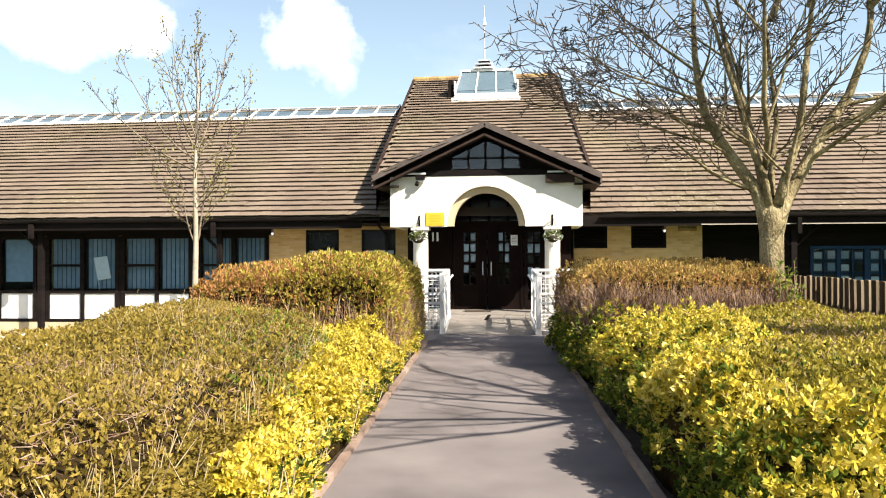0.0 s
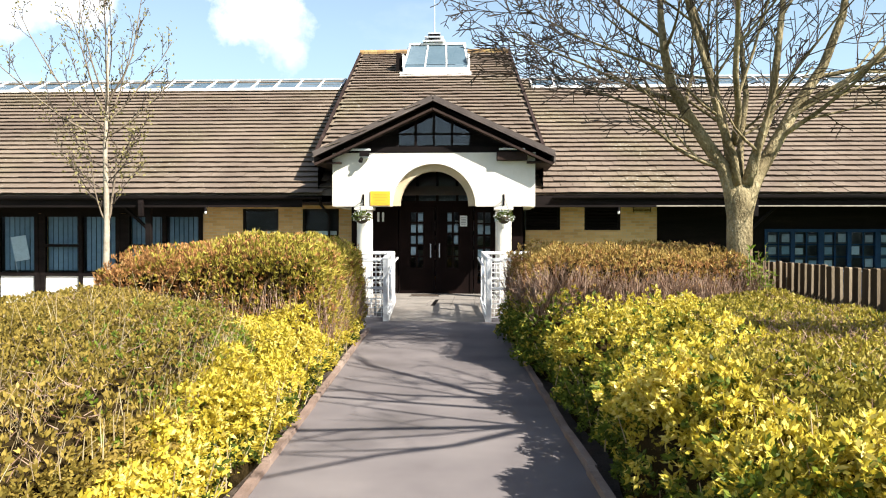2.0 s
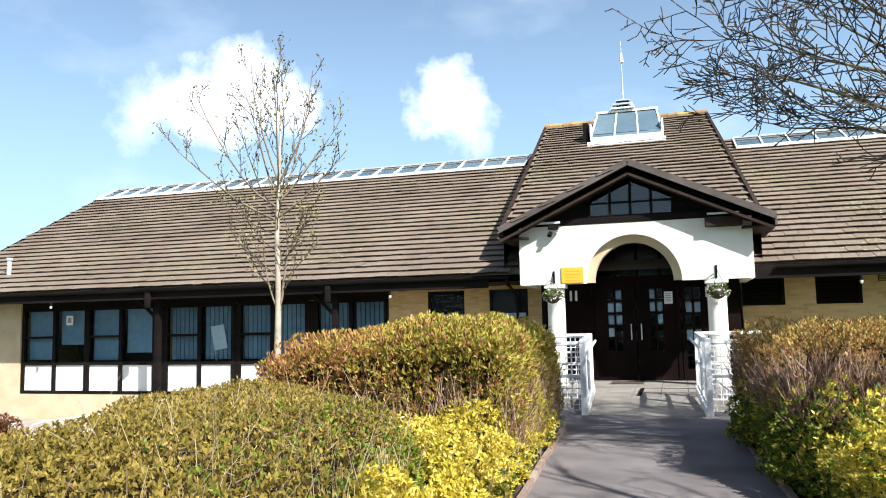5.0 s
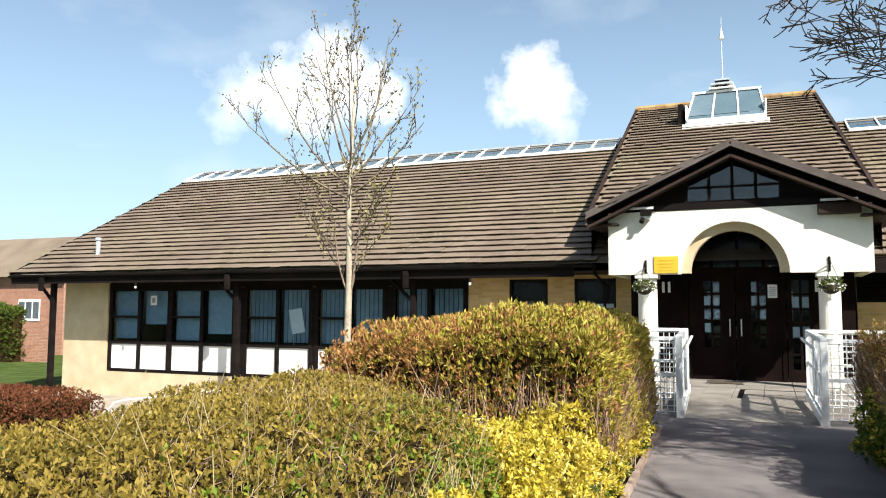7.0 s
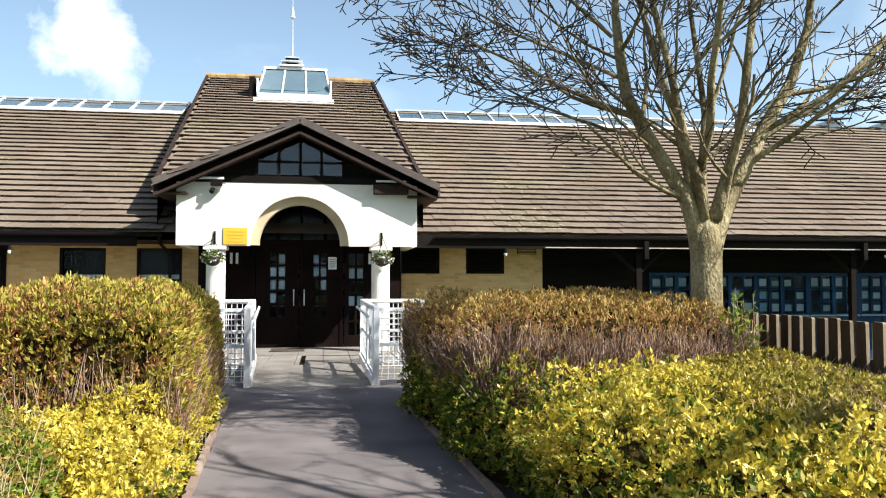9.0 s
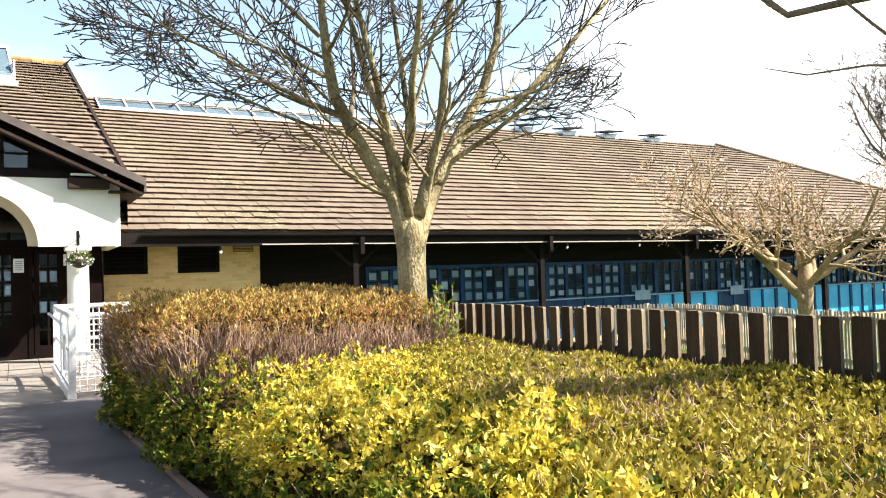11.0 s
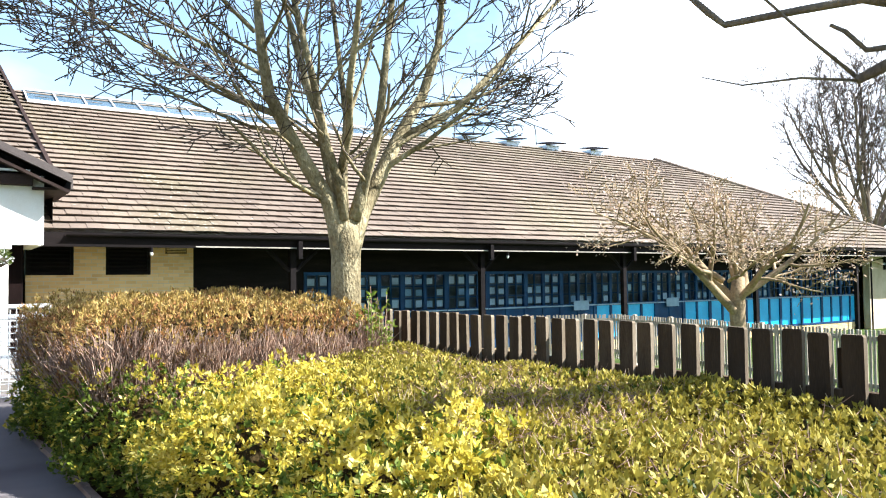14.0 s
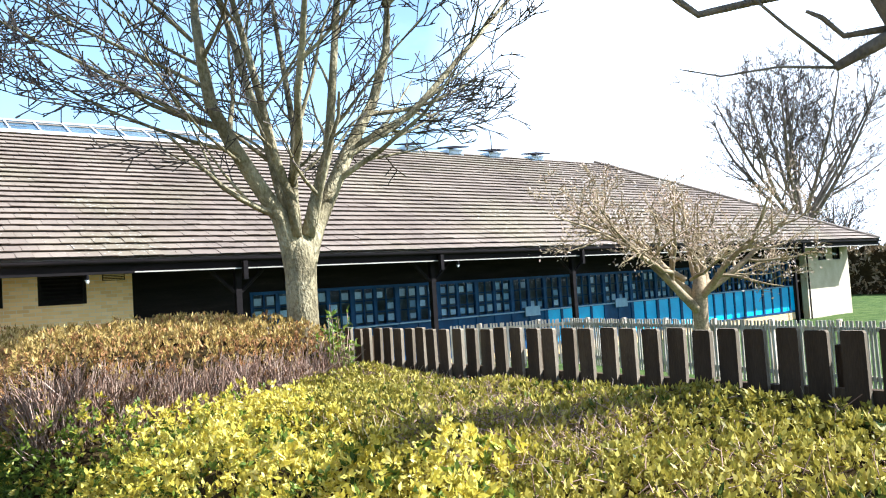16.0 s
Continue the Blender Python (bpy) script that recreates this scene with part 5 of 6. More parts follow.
def leaves(name, pos, out, size, mat, parent, aspect=0.42, spread=0.9, fold=0.25, label="", rise=0.3, broad=False):
    """Pointed, slightly folded leaves at the places, each turned at random round the outward way."""
    n = len(pos)
    tip = unit(out + spread * rng.normal(size=(n, 3)) + (0, 0, rise))
    side = unit(np.cross(tip, rng.normal(size=(n, 3))))
    nrm = np.cross(tip, side)
    s = size * rng.uniform(0.6, 1.3, size=(n, 1))
    a = pos - 0.1 * s * tip
    m = pos + 0.45 * s * tip + fold * 0.12 * s * nrm
    b = pos + s * tip - fold * 0.25 * s * nrm
    l = pos + 0.42 * s * tip + side * s * aspect * 0.5 - nrm * s * fold * 0.1
    r = pos + 0.42 * s * tip - side * s * aspect * 0.5 - nrm * s * fold * 0.1
    if broad:
        w = side * s * aspect
        r2, l2 = pos + 0.72 * s * tip - w * 0.36 - nrm * s * fold * 0.18, pos + 0.72 * s * tip + w * 0.36 - nrm * s * fold * 0.18
        r1, l1 = pos + 0.3 * s * tip - w * 0.42 - nrm * s * fold * 0.04, pos + 0.3 * s * tip + w * 0.42 - nrm * s * fold * 0.04
        verts = np.stack([a, r1, r2, b, l2, l1], 1).reshape(-1, 3)
        quads = np.arange(6 * n).reshape(n, 6)
    else:
        verts = np.stack([a, r, b, l], 1).reshape(-1, 3)
        quads = np.arange(4 * n).reshape(n, 4)
    return cloud_mesh(name, verts, quads, mat, parent, label)


def sticks(name, a, b, r, mat, parent, label=""):
    """Thin three-sided stems from a to b."""
    n = len(a)
    d = unit(b - a)
    s = unit(np.cross(d, rng.normal(size=(n, 3))))
    u = np.cross(d, s)
    rr = r * rng.uniform(0.6, 1.3, size=(n, 1))
    V = []
    for base, k in ((a, 1.0), (b, 0.45)):
        for t in range(3):
            V.append(base + k * rr * (math.cos(2.094 * t) * s + math.sin(2.094 * t) * u))
    verts = np.stack(V, 1).reshape(-1, 3)
    o = np.arange(n)[:, None] * 6
    quads = np.concatenate([o + [0, 1, 4, 3], o + [1, 2, 5, 4], o + [2, 0, 3, 5]])
    return cloud_mesh(name, verts, quads, mat, parent, label)


def lumps(x, y, scale, amp, seed=0.0):
    """Soft uneven lumps of a clipped or shaggy top."""
    return amp * (np.sin(x * 2.1 * scale + seed) * np.cos(y * 1.7 * scale + 1.3 * seed) + 0.6 * np.sin(x * 4.7 * scale + y * 3.9 * scale + seed) + 0.4 * np.cos(x * 9.1 * scale - y * 7.7 * scale))


def bush(name, label, x0, x1, y0, y1, z, amp, count, size, mat, west=None, east=None, round_top=0.18, depth=0.16, kind_scale=1.0, aspect=0.42, spread=0.9, sides=0.5, seed=0.0, stems=0, stem_mat=None, group="", rise=0.3, extra=None, stem_low=0.1, z_of=None, base=0.0, whorl=6, h_pow=0.8, stem_len=(0.2, 0.6), stem_r=0.006, broad=False, shaded_side=0.0, near=1.0, stem_wild=0.22):
    """A shrub mass over a plan; west and east give edges that follow the path."""
    o = thing(name, (x0 + x1) / 2, (y0 + y1) / 2, base, label, "hedge" if "hedge" in name else "shrub", group)
    west = west or (lambda y: x0 + 0 * y)
    east = east or (lambda y: x1 + 0 * y)

    def surface(u, y):
        w, e = west(y), east(y)
        x = w + u * (e - w)
        top = (z if z_of is None else z_of(x, y)) + lumps(x, y, kind_scale, amp, seed)
        edge = np.minimum(np.minimum(x - w, e - x), np.minimum(y - y0, y1 - y))
        top = top - round_top * np.clip(1 - edge / 0.35, 0, 1) ** 2
        return x, top

    # inside mass, near black: the shade between the leaves is in its colour
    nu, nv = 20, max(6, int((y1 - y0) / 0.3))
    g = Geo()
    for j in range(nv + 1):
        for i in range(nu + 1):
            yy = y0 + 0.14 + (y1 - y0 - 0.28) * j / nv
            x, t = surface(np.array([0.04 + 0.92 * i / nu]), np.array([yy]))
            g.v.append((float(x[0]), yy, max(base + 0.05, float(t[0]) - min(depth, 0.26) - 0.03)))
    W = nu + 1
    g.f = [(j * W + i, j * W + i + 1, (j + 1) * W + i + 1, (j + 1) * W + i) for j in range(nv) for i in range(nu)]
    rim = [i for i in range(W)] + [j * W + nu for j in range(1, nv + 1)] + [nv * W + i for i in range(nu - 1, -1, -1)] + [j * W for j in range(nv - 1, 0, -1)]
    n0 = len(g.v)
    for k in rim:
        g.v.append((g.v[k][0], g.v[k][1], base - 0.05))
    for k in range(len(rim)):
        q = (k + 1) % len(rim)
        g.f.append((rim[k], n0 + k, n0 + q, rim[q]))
    part("inner_growth", g, CORE, o, "dark inner mass with the shade between leaves painted in")
    # leaf shell: top
    count = count // whorl
    nt = int(count * (1 - sides))
    y = y0 + (y1 - y0) * rng.uniform(0, 1, nt) ** near
    x, top = surface(rng.uniform(0, 1, nt), y)
    d = rng.uniform(0, 1, nt) ** 1.6 * depth * 1.3
    pt = np.stack([x, y, top - d], 1)
    ot = np.tile([0, 0, 1.0], (nt, 1)) + 0.25 * rng.normal(size=(nt, 3))
    # sides
    ns = count - nt
    per = np.array([y1 - y0, y1 - y0, x1 - x0, x1 - x0])
    which = rng.choice(4, ns, p=per / per.sum())
    q = rng.uniform(0, 1, ns)
    ys = np.where(which < 2, y0 + q * (y1 - y0), np.where(which == 2, y0, y1))
    us = np.where(which == 0, 0.0, np.where(which == 1, 1.0, q))
    xs, ts = surface(us, ys)
    h = rng.uniform(0, 1, ns) ** h_pow
    bulge = 0.07 * np.sin(h * 3.1) + lumps(ys + xs, h * 2, 1.3, amp * 0.7, seed + 2)
    nx = np.where(which == 0, -1.0, np.where(which == 1, 1.0, 0.0))
    ny = np.where(which == 2, -1.0, np.where(which == 3, 1.0, 0.0))
    ind = bulge - rng.uniform(0, 1, ns) ** 1.5 * depth
    ps = np.stack([xs + nx * ind, ys + ny * ind, base + 0.04 + h * (ts - base - 0.04)], 1)
    os_ = np.stack([nx, ny, 0.35 + 0 * nx], 1)
    pos, out = np.concatenate([pt, ps]), np.concatenate([ot, os_])
    # shoots: a whorl of leaves round each tip
    pos, out = np.repeat(pos, whorl, 0), np.repeat(out, whorl, 0)
    pos = pos + rng.normal(size=pos.shape) * size * 0.22
    moved = np.zeros(len(pos), bool)
    emat, share, esize, where = extra or (LEAF_GREEN, 0.0, size, lambda x, y, z: 0 * x)
    pick = np.repeat(rng.uniform(0, 1, len(pos) // whorl), whorl)
    moved |= pick < share * where(pos[:, 0], pos[:, 1], pos[:, 2])
    # the side away from the light takes inner-leaf colours, which put in its shade
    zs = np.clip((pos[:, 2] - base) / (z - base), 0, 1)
    moved |= (out[:, 0] < -0.5) & (pick < shaded_side * np.clip(1.7 - 2.2 * zs, 0, 1))
    leaves("foliage", pos[~moved], out[~moved], size, mat, o, aspect, spread, rise=rise, broad=broad)["kind"] = "stuff"
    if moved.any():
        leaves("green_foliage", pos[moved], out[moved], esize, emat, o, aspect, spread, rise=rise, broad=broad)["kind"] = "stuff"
    if stems:
        ys = rng.uniform(y0, y1, stems)
        share_of = per * (0.12 if shaded_side else 1.0, 1, 1, 1)
        side_pick = rng.choice(4, stems, p=share_of / share_of.sum())
        q = rng.uniform(0, 1, stems)
        ys = np.where(side_pick < 2, y0 + q * (y1 - y0), np.where(side_pick == 2, y0 + 0.03, y1 - 0.03))
        us = np.where(side_pick == 0, 0.01, np.where(side_pick == 1, 0.99, q))
        xs, ts = surface(us, ys)
        nx = np.where(side_pick == 0, -1.0, np.where(side_pick == 1, 1.0, 0.0))
        ny = np.where(side_pick == 2, -1.0, np.where(side_pick == 3, 1.0, 0.0))
        lo = base + rng.uniform(stem_low, stem_low + 0.42, stems) * (ts - base)
        inn = rng.uniform(-0.09, 0.12, stems)
        a = np.stack([xs - nx * inn, ys - ny * inn, lo], 1)
        ln = rng.uniform(*stem_len, (stems, 1))
        b = a + unit(np.stack([nx * 0.12, ny * 0.12, np.ones(stems)], 1) + stem_wild * rng.normal(size=(stems, 3))) * ln
        b[:, 2] = np.minimum(b[:, 2], ts + 0.1)
        sticks("stem_mass", a, b, stem_r, stem_mat or STEM, o)["kind"] = "stuff"
    return o, surface


def west_kerb(y):
    return 0.14 - 0.052 * (y - 5.5) - 1.06 - 0.008 * (y - 5.5)


def east_kerb(y):
    return 0.14 - 0.052 * (y - 5.5) + 1.04 + 0.004 * (y - 5.5)


def step_fn(v, a, b):
    q = np.clip((v - a) / (b - a), 0, 1)
    return q * q * (3 - 2 * q)


def gold_width(y):
    """How far the golden shrub reaches from the path into the east bed."""
    return 0.5 + 0.85 * step_fn(y, 5.9, 7.2) + 0.35 * step_fn(y, 7.5, 8.8) + 0.6 * (1 - step_fn(y, 3.4, 5.2)) + 0.1 * np.sin(4.1 * y)


# west bed
low_west = bush("low_hedge", "broad low clipped hedge, olive green with dry twigs", -4.05, -1.7, 0.6, 9.75, 0.82, 0.035, 250000, 0.029, LEAF_LOW,
     east=lambda y: west_kerb(y) - 0.42 - 0.12 * np.sin(y * 0.9) - 1.15 * step_fn(y, 8.1, 9.9), z_of=lambda x, y: 0.82 + 0.11 * step_fn(y, 5.0, 8.5), seed=0.4, near=1.0, stems=900, stem_mat=DRY, round_top=0.25, group="low hedges", aspect=0.5, stem_r=0.0035, stem_len=(0.08, 0.22), stem_low=0.55,
     extra=(LEAF_LIME, 0.6, 0.03, lambda x, y, z: step_fn(x, -2.6, -1.7) * step_fn(y, 4.5, 8.0) * np.where(z < 0.75, 1.0, 0.45)))
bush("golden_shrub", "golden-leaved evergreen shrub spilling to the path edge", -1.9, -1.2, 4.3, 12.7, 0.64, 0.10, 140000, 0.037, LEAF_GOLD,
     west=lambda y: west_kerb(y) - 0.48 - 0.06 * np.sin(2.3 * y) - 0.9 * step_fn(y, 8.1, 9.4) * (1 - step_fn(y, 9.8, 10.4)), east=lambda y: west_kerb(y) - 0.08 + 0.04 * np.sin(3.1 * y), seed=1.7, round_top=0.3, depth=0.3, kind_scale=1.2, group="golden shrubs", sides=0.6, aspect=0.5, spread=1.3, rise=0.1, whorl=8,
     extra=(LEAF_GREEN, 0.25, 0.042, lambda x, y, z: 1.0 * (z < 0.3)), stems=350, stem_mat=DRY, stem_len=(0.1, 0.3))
bush("tall_hedge", "tall hedge of olive and russet leaves on upright red-brown stems", -3.85, -1.3, 10.0, 14.3, 1.46, 0.05, 130000, 0.048, LEAF_TALL,
     east=lambda y: west_kerb(y) - 0.12, west=lambda y: -3.85 - 0.1 * (y - 10.0), z_of=lambda x, y: 1.46 - 0.14 * step_fn(-x, 2.4, 3.9), seed=2.5, extra=(RUSSET, 0.7, 0.045, lambda x, y, z: step_fn(-x, 1.6, 3.6) * 0.8 + 0.3), stems=4600, round_top=0.2, depth=0.24, aspect=0.36, spread=0.75, rise=0.8, group="tall hedges", sides=0.62, stem_len=(0.15, 0.4), h_pow=1.0, stem_r=0.005)
# dry grass tuft leaning out between hedge and golden shrub
tuft = thing("dry_grass", -1.8, 5.4, 0.0, "tufts of dry straw-coloured grass stalks among the hedge and shrubs", "grass", kind="stuff")
for x0, x1, ya, yb, za, zb, n, ln in ((-2.15, -1.45, 4.2, 7.2, 0.1, 0.55, 800, 0.55), (-3.1, -2.0, 6.4, 8.6, 0.62, 0.85, 130, 0.42), (-2.5, -1.9, 7.4, 9.2, 0.3, 0.7, 160, 0.4)):
    a = np.stack([rng.uniform(x0, x1, n), rng.uniform(ya, yb, n), rng.uniform(za, zb, n)], 1)
    sticks("stalk_mass", a, a + unit(rng.normal(size=(n, 3)) * 0.45 + (0.2, -0.2, 0.9)) * rng.uniform(0.4 * ln, ln, (n, 1)), 0.003, DRY, tuft)["kind"] = "stuff"
# east bed
low_east = bush("low_hedge", "broad low clipped hedge, fresh yellow-green", 2.2, 3.85, 0.6, 10.4, 0.84, 0.03, 215000, 0.033, LEAF_MOSS,
     west=lambda y: east_kerb(y) + gold_width(y) - 0.22, z_of=lambda x, y: 0.84 + 0.06 * step_fn(x, 2.9, 3.7), seed=3.1, near=1.3, stems=600, stem_wild=0.3, stem_mat=DRY, round_top=0.12, group="low hedges", aspect=0.5, stem_r=0.0035, stem_len=(0.06, 0.18), stem_low=0.6, sides=0.3,
     extra=(LEAF_GREEN, 0.12, 0.032, lambda x, y, z: 0.5 + 0.5 * np.sin(2.2 * x + 1.7 * y)))
def bare_twigs(hedge, surface, y0, y1, count, seed):
    """Patches of clipped bare twigs showing among the top leaves."""
    r = np.random.default_rng(seed)
    y = r.uniform(y0, y1, count * 4)
    u = r.uniform(0.02, 0.98, count * 4)
    x, top = surface(u, y)
    keep = (np.sin(2.1 * x + 0.9 * y + seed) + np.sin(1.3 * y - 2.7 * x) + r.normal(size=len(x)) * 1.2 > 0.5)
    x, y, top = x[keep][:count], y[keep][:count], top[keep][:count]
    n = len(x)
    a = np.stack([x, y, top - r.uniform(0.01, 0.07, n)], 1)
    b = a + unit(r.normal(size=(n, 3)) * (1, 1, 0.45) + (0, 0, 0.45)) * r.uniform(0.04, 0.11, (n, 1))
    sticks("twig_mass", a, b, 0.0028, STEM if seed % 2 else DRY, hedge, "clipped bare twigs")["kind"] = "stuff"


bare_twigs(low_east[0], low_east[1], 1.0, 10.3, 2200, 3)
bare_twigs(low_east[0], low_east[1], 6.6, 10.3, 2600, 9)
bare_twigs(low_west[0], low_west[1], 1.0, 9.6, 1600, 5)
bare_twigs(low_west[0], low_west[1], 1.0, 5.6, 2400, 7)
# green leaves low down and facing the path also paint in the shade there
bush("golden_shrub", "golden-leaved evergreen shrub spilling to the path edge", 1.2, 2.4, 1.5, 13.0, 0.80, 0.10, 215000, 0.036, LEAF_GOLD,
     west=lambda y: east_kerb(y) + 0.12 + 0.05 * np.sin(2.9 * y) - 0.14 * step_fn(y, 9.4, 10.6), east=lambda y: east_kerb(y) + 0.1 + gold_width(y), seed=4.2, round_top=0.2, depth=0.36, kind_scale=1.45, group="golden shrubs", sides=0.52, shaded_side=0.8, aspect=0.5, spread=1.3, rise=0.1, whorl=8,
     extra=(LEAF_SHADE_MIX, 0.85, 0.037, lambda x, y, z: np.clip(1.15 - z / 0.5 + 0.6 * step_fn(y, 9.0, 10.4) + 0.6 * (np.sin(3.1 * x + 2.3 * y) > 0.45), 0.12, 1)), stems=250, stem_mat=DRY, stem_len=(0.1, 0.25))
bush("tall_hedge", "tall hedge of russet leaves on bare upright red-brown stems", 1.0, 3.85, 10.3, 14.2, 1.36, 0.05, 46000, 0.042, LEAF_COPPICE,
     west=lambda y: east_kerb(y) + 0.1, east=lambda y: 3.48 + 0.1 * (y - 10.3), seed=5.5, stems=24000, stem_r=0.005, stem_low=0.3, stem_len=(0.14, 0.36), stem_wild=0.34, round_top=0.2, depth=0.2, aspect=0.34, spread=0.8, rise=0.7, group="tall hedges", sides=0.42, shaded_side=0.6, h_pow=0.45,
     extra=(RUSSET, 0.55, 0.038, lambda x, y, z: 0.35 + 0.65 * (z < 1.2)))
o = thing("leafy_shoots", 3.62, 10.35, 0.0, "fresh green leafy shoots at the hedge end by the fence", "shrub")
a = np.stack([rng.uniform(3.3, 3.6, 26), rng.uniform(10.2, 10.5, 26), np.full(26, 0.05)], 1)
b = a + np.stack([rng.normal(0, 0.06, 26), rng.normal(0, 0.06, 26), rng.uniform(0.95, 1.42, 26)], 1)
sticks("stem_mass", a, b, 0.007, STEM, o)["kind"] = "stuff"
q = rng.uniform(0.45, 1.0, (26, 34, 1))
P = (a[:, None] * (1 - q) + b[:, None] * q).reshape(-1, 3)
leaves("foliage", P, rng.normal(size=P.shape), 0.06, LEAF_LIME, o, 0.4, 0.8, rise=0.5)["kind"] = "stuff"
bush("copper_hedge", "low clipped copper-leaved hedge by the west wing", -19.0, -13.8, 15.2, 16.9, -0.27, 0.03, 26000, 0.06, RUST, seed=6.1, base=-1.15)


# ---- trees ----
def bend(v, w, k):
    return (v + w * k).normalized()


def grow(limbs, twigs, tips, p, d, length, r, level, rnd, up=0.12, wild=0.22, kids=(6, 6, 5, 4), ratio=0.62, thin=0.02, fan=0.75, droop=0.0, rmin=0.0035):
    n = 6 if level < 2 else 4
    pts, rad, dirs = [p.copy()], [r], [d.copy()]
    for i in range(n):
        j = Vector((rnd.gauss(0, 1), rnd.gauss(0, 1), rnd.gauss(0, 1)))
        d = bend(bend(d, j, wild * 0.5), Vector((0, 0, 1)), up * (1 if level < 2 else 0.6) - droop * (level >= 2))
        p = p + d * (length / n)
        pts.append(p.copy())
        rad.append(max(rmin, r * (1 - 0.72 * (i + 1) / n)))
        dirs.append(d.copy())
    (limbs if r > thin else twigs).tube(pts, rad, 9 if r > 0.06 else 6 if r > thin else 3, cap=False)
    if level >= len(kids):
        tips.append((pts[-1], d))
        tips.append((pts[-2], d))
        return
    for k in range(kids[level]):
        t = 0.22 + 0.78 * (k + rnd.random() * 0.8) / kids[level]
        f = min(n - 1e-3, t * n)
        i = int(f)
        q = pts[i].lerp(pts[i + 1], f - i)
        j = Vector((rnd.gauss(0, 1), rnd.gauss(0, 1), rnd.gauss(0, 0.6)))
        side = (j - j.dot(dirs[i]) * dirs[i]).normalized()
        nd = (dirs[i] * (1 - fan * 0.45) + side * fan).normalized()
        if level < 2:
            nd.z = max(nd.z, -0.04)
        grow(limbs, twigs, tips, q, nd, length * ratio * rnd.uniform(0.7, 1.15) * (1.1 - 0.45 * t), max(rmin * 1.1, rad[i] * 0.55), level + 1, rnd, up, wild, kids, ratio, thin, fan, droop, rmin)


def tree(name, label, base, trunk_pts, trunk_r, starts, bark, twig_mat, kids, ratio=0.62, seed=1, up=0.12, wild=0.22, thin=0.02, fan=0.75, bud=None, droop=0.0, sides=14, bent=(), rmin=0.0035, sprout=0, limb_bark=None):
    """trunk_pts: places up the trunk; starts: (place, way, length, radius) of the main limbs."""
    rnd = random.Random(seed)
    o = thing(name, *base, label, "tree")
    tr = Geo()
    tr.tube(trunk_pts, trunk_r, sides)
    part("trunk", tr, bark, o, smooth=True)
    twigs, tips = Geo(), []
    for path, radii in bent:
        limb = Geo().tube(path, radii, 9)
        pts = [Vector(p) for p in path]
        n = len(pts) - 1
        for k in range(sprout):
            f = n * (0.3 + 0.7 * (k + rnd.random()) / sprout) * 0.999
            i = int(f)
            way = (pts[i + 1] - pts[i]).normalized()
            j = Vector((rnd.gauss(0, 1), rnd.gauss(0, 1), rnd.gauss(0, 0.6)))
            side = (j - j.dot(way) * way).normalized()
            grow(limb, twigs, tips, pts[i].lerp(pts[i + 1], f - i), way * 0.65 + side * 0.75, rnd.uniform(0.9, 1.7), max(0.012, radii[i] * 0.42), 1, rnd, up, wild, kids, ratio, thin, fan, droop, rmin)
        if sprout:
            grow(limb, twigs, tips, pts[-1], (pts[-1] - pts[-2]).normalized(), 2.0, radii[-1], 0, rnd, up, wild, kids, ratio, thin, fan, droop, rmin)
        part("limb", limb, limb_bark or bark, o, smooth=True)
    for p, d, ln, r in starts:
        limb = Geo()
        grow(limb, twigs, tips, Vector(p), Vector(d).normalized(), ln, r, 0, rnd, up, wild, kids, ratio, thin, fan, droop, rmin)
        if limb.v:
            part("limb", limb, limb_bark or bark, o, smooth=True)
    part("twig_mass", twigs, twig_mat, o)["kind"] = "stuff"
    if bud:
        mat, size, per = bud
        P = np.array([t[0] for t in tips for _ in range(per)]) + rng.normal(size=(len(tips) * per, 3)) * 0.05
        D = np.array([t[1] for t in tips for _ in range(per)])
        leaves("bud_mass", P, D, size, mat, o, 0.6, 0.8)["kind"] = "stuff"
    return o


def swing(az, el):
    a, e = radians(az), radians(el)
    return (math.cos(a) * math.cos(e), math.sin(a) * math.cos(e), math.sin(e))


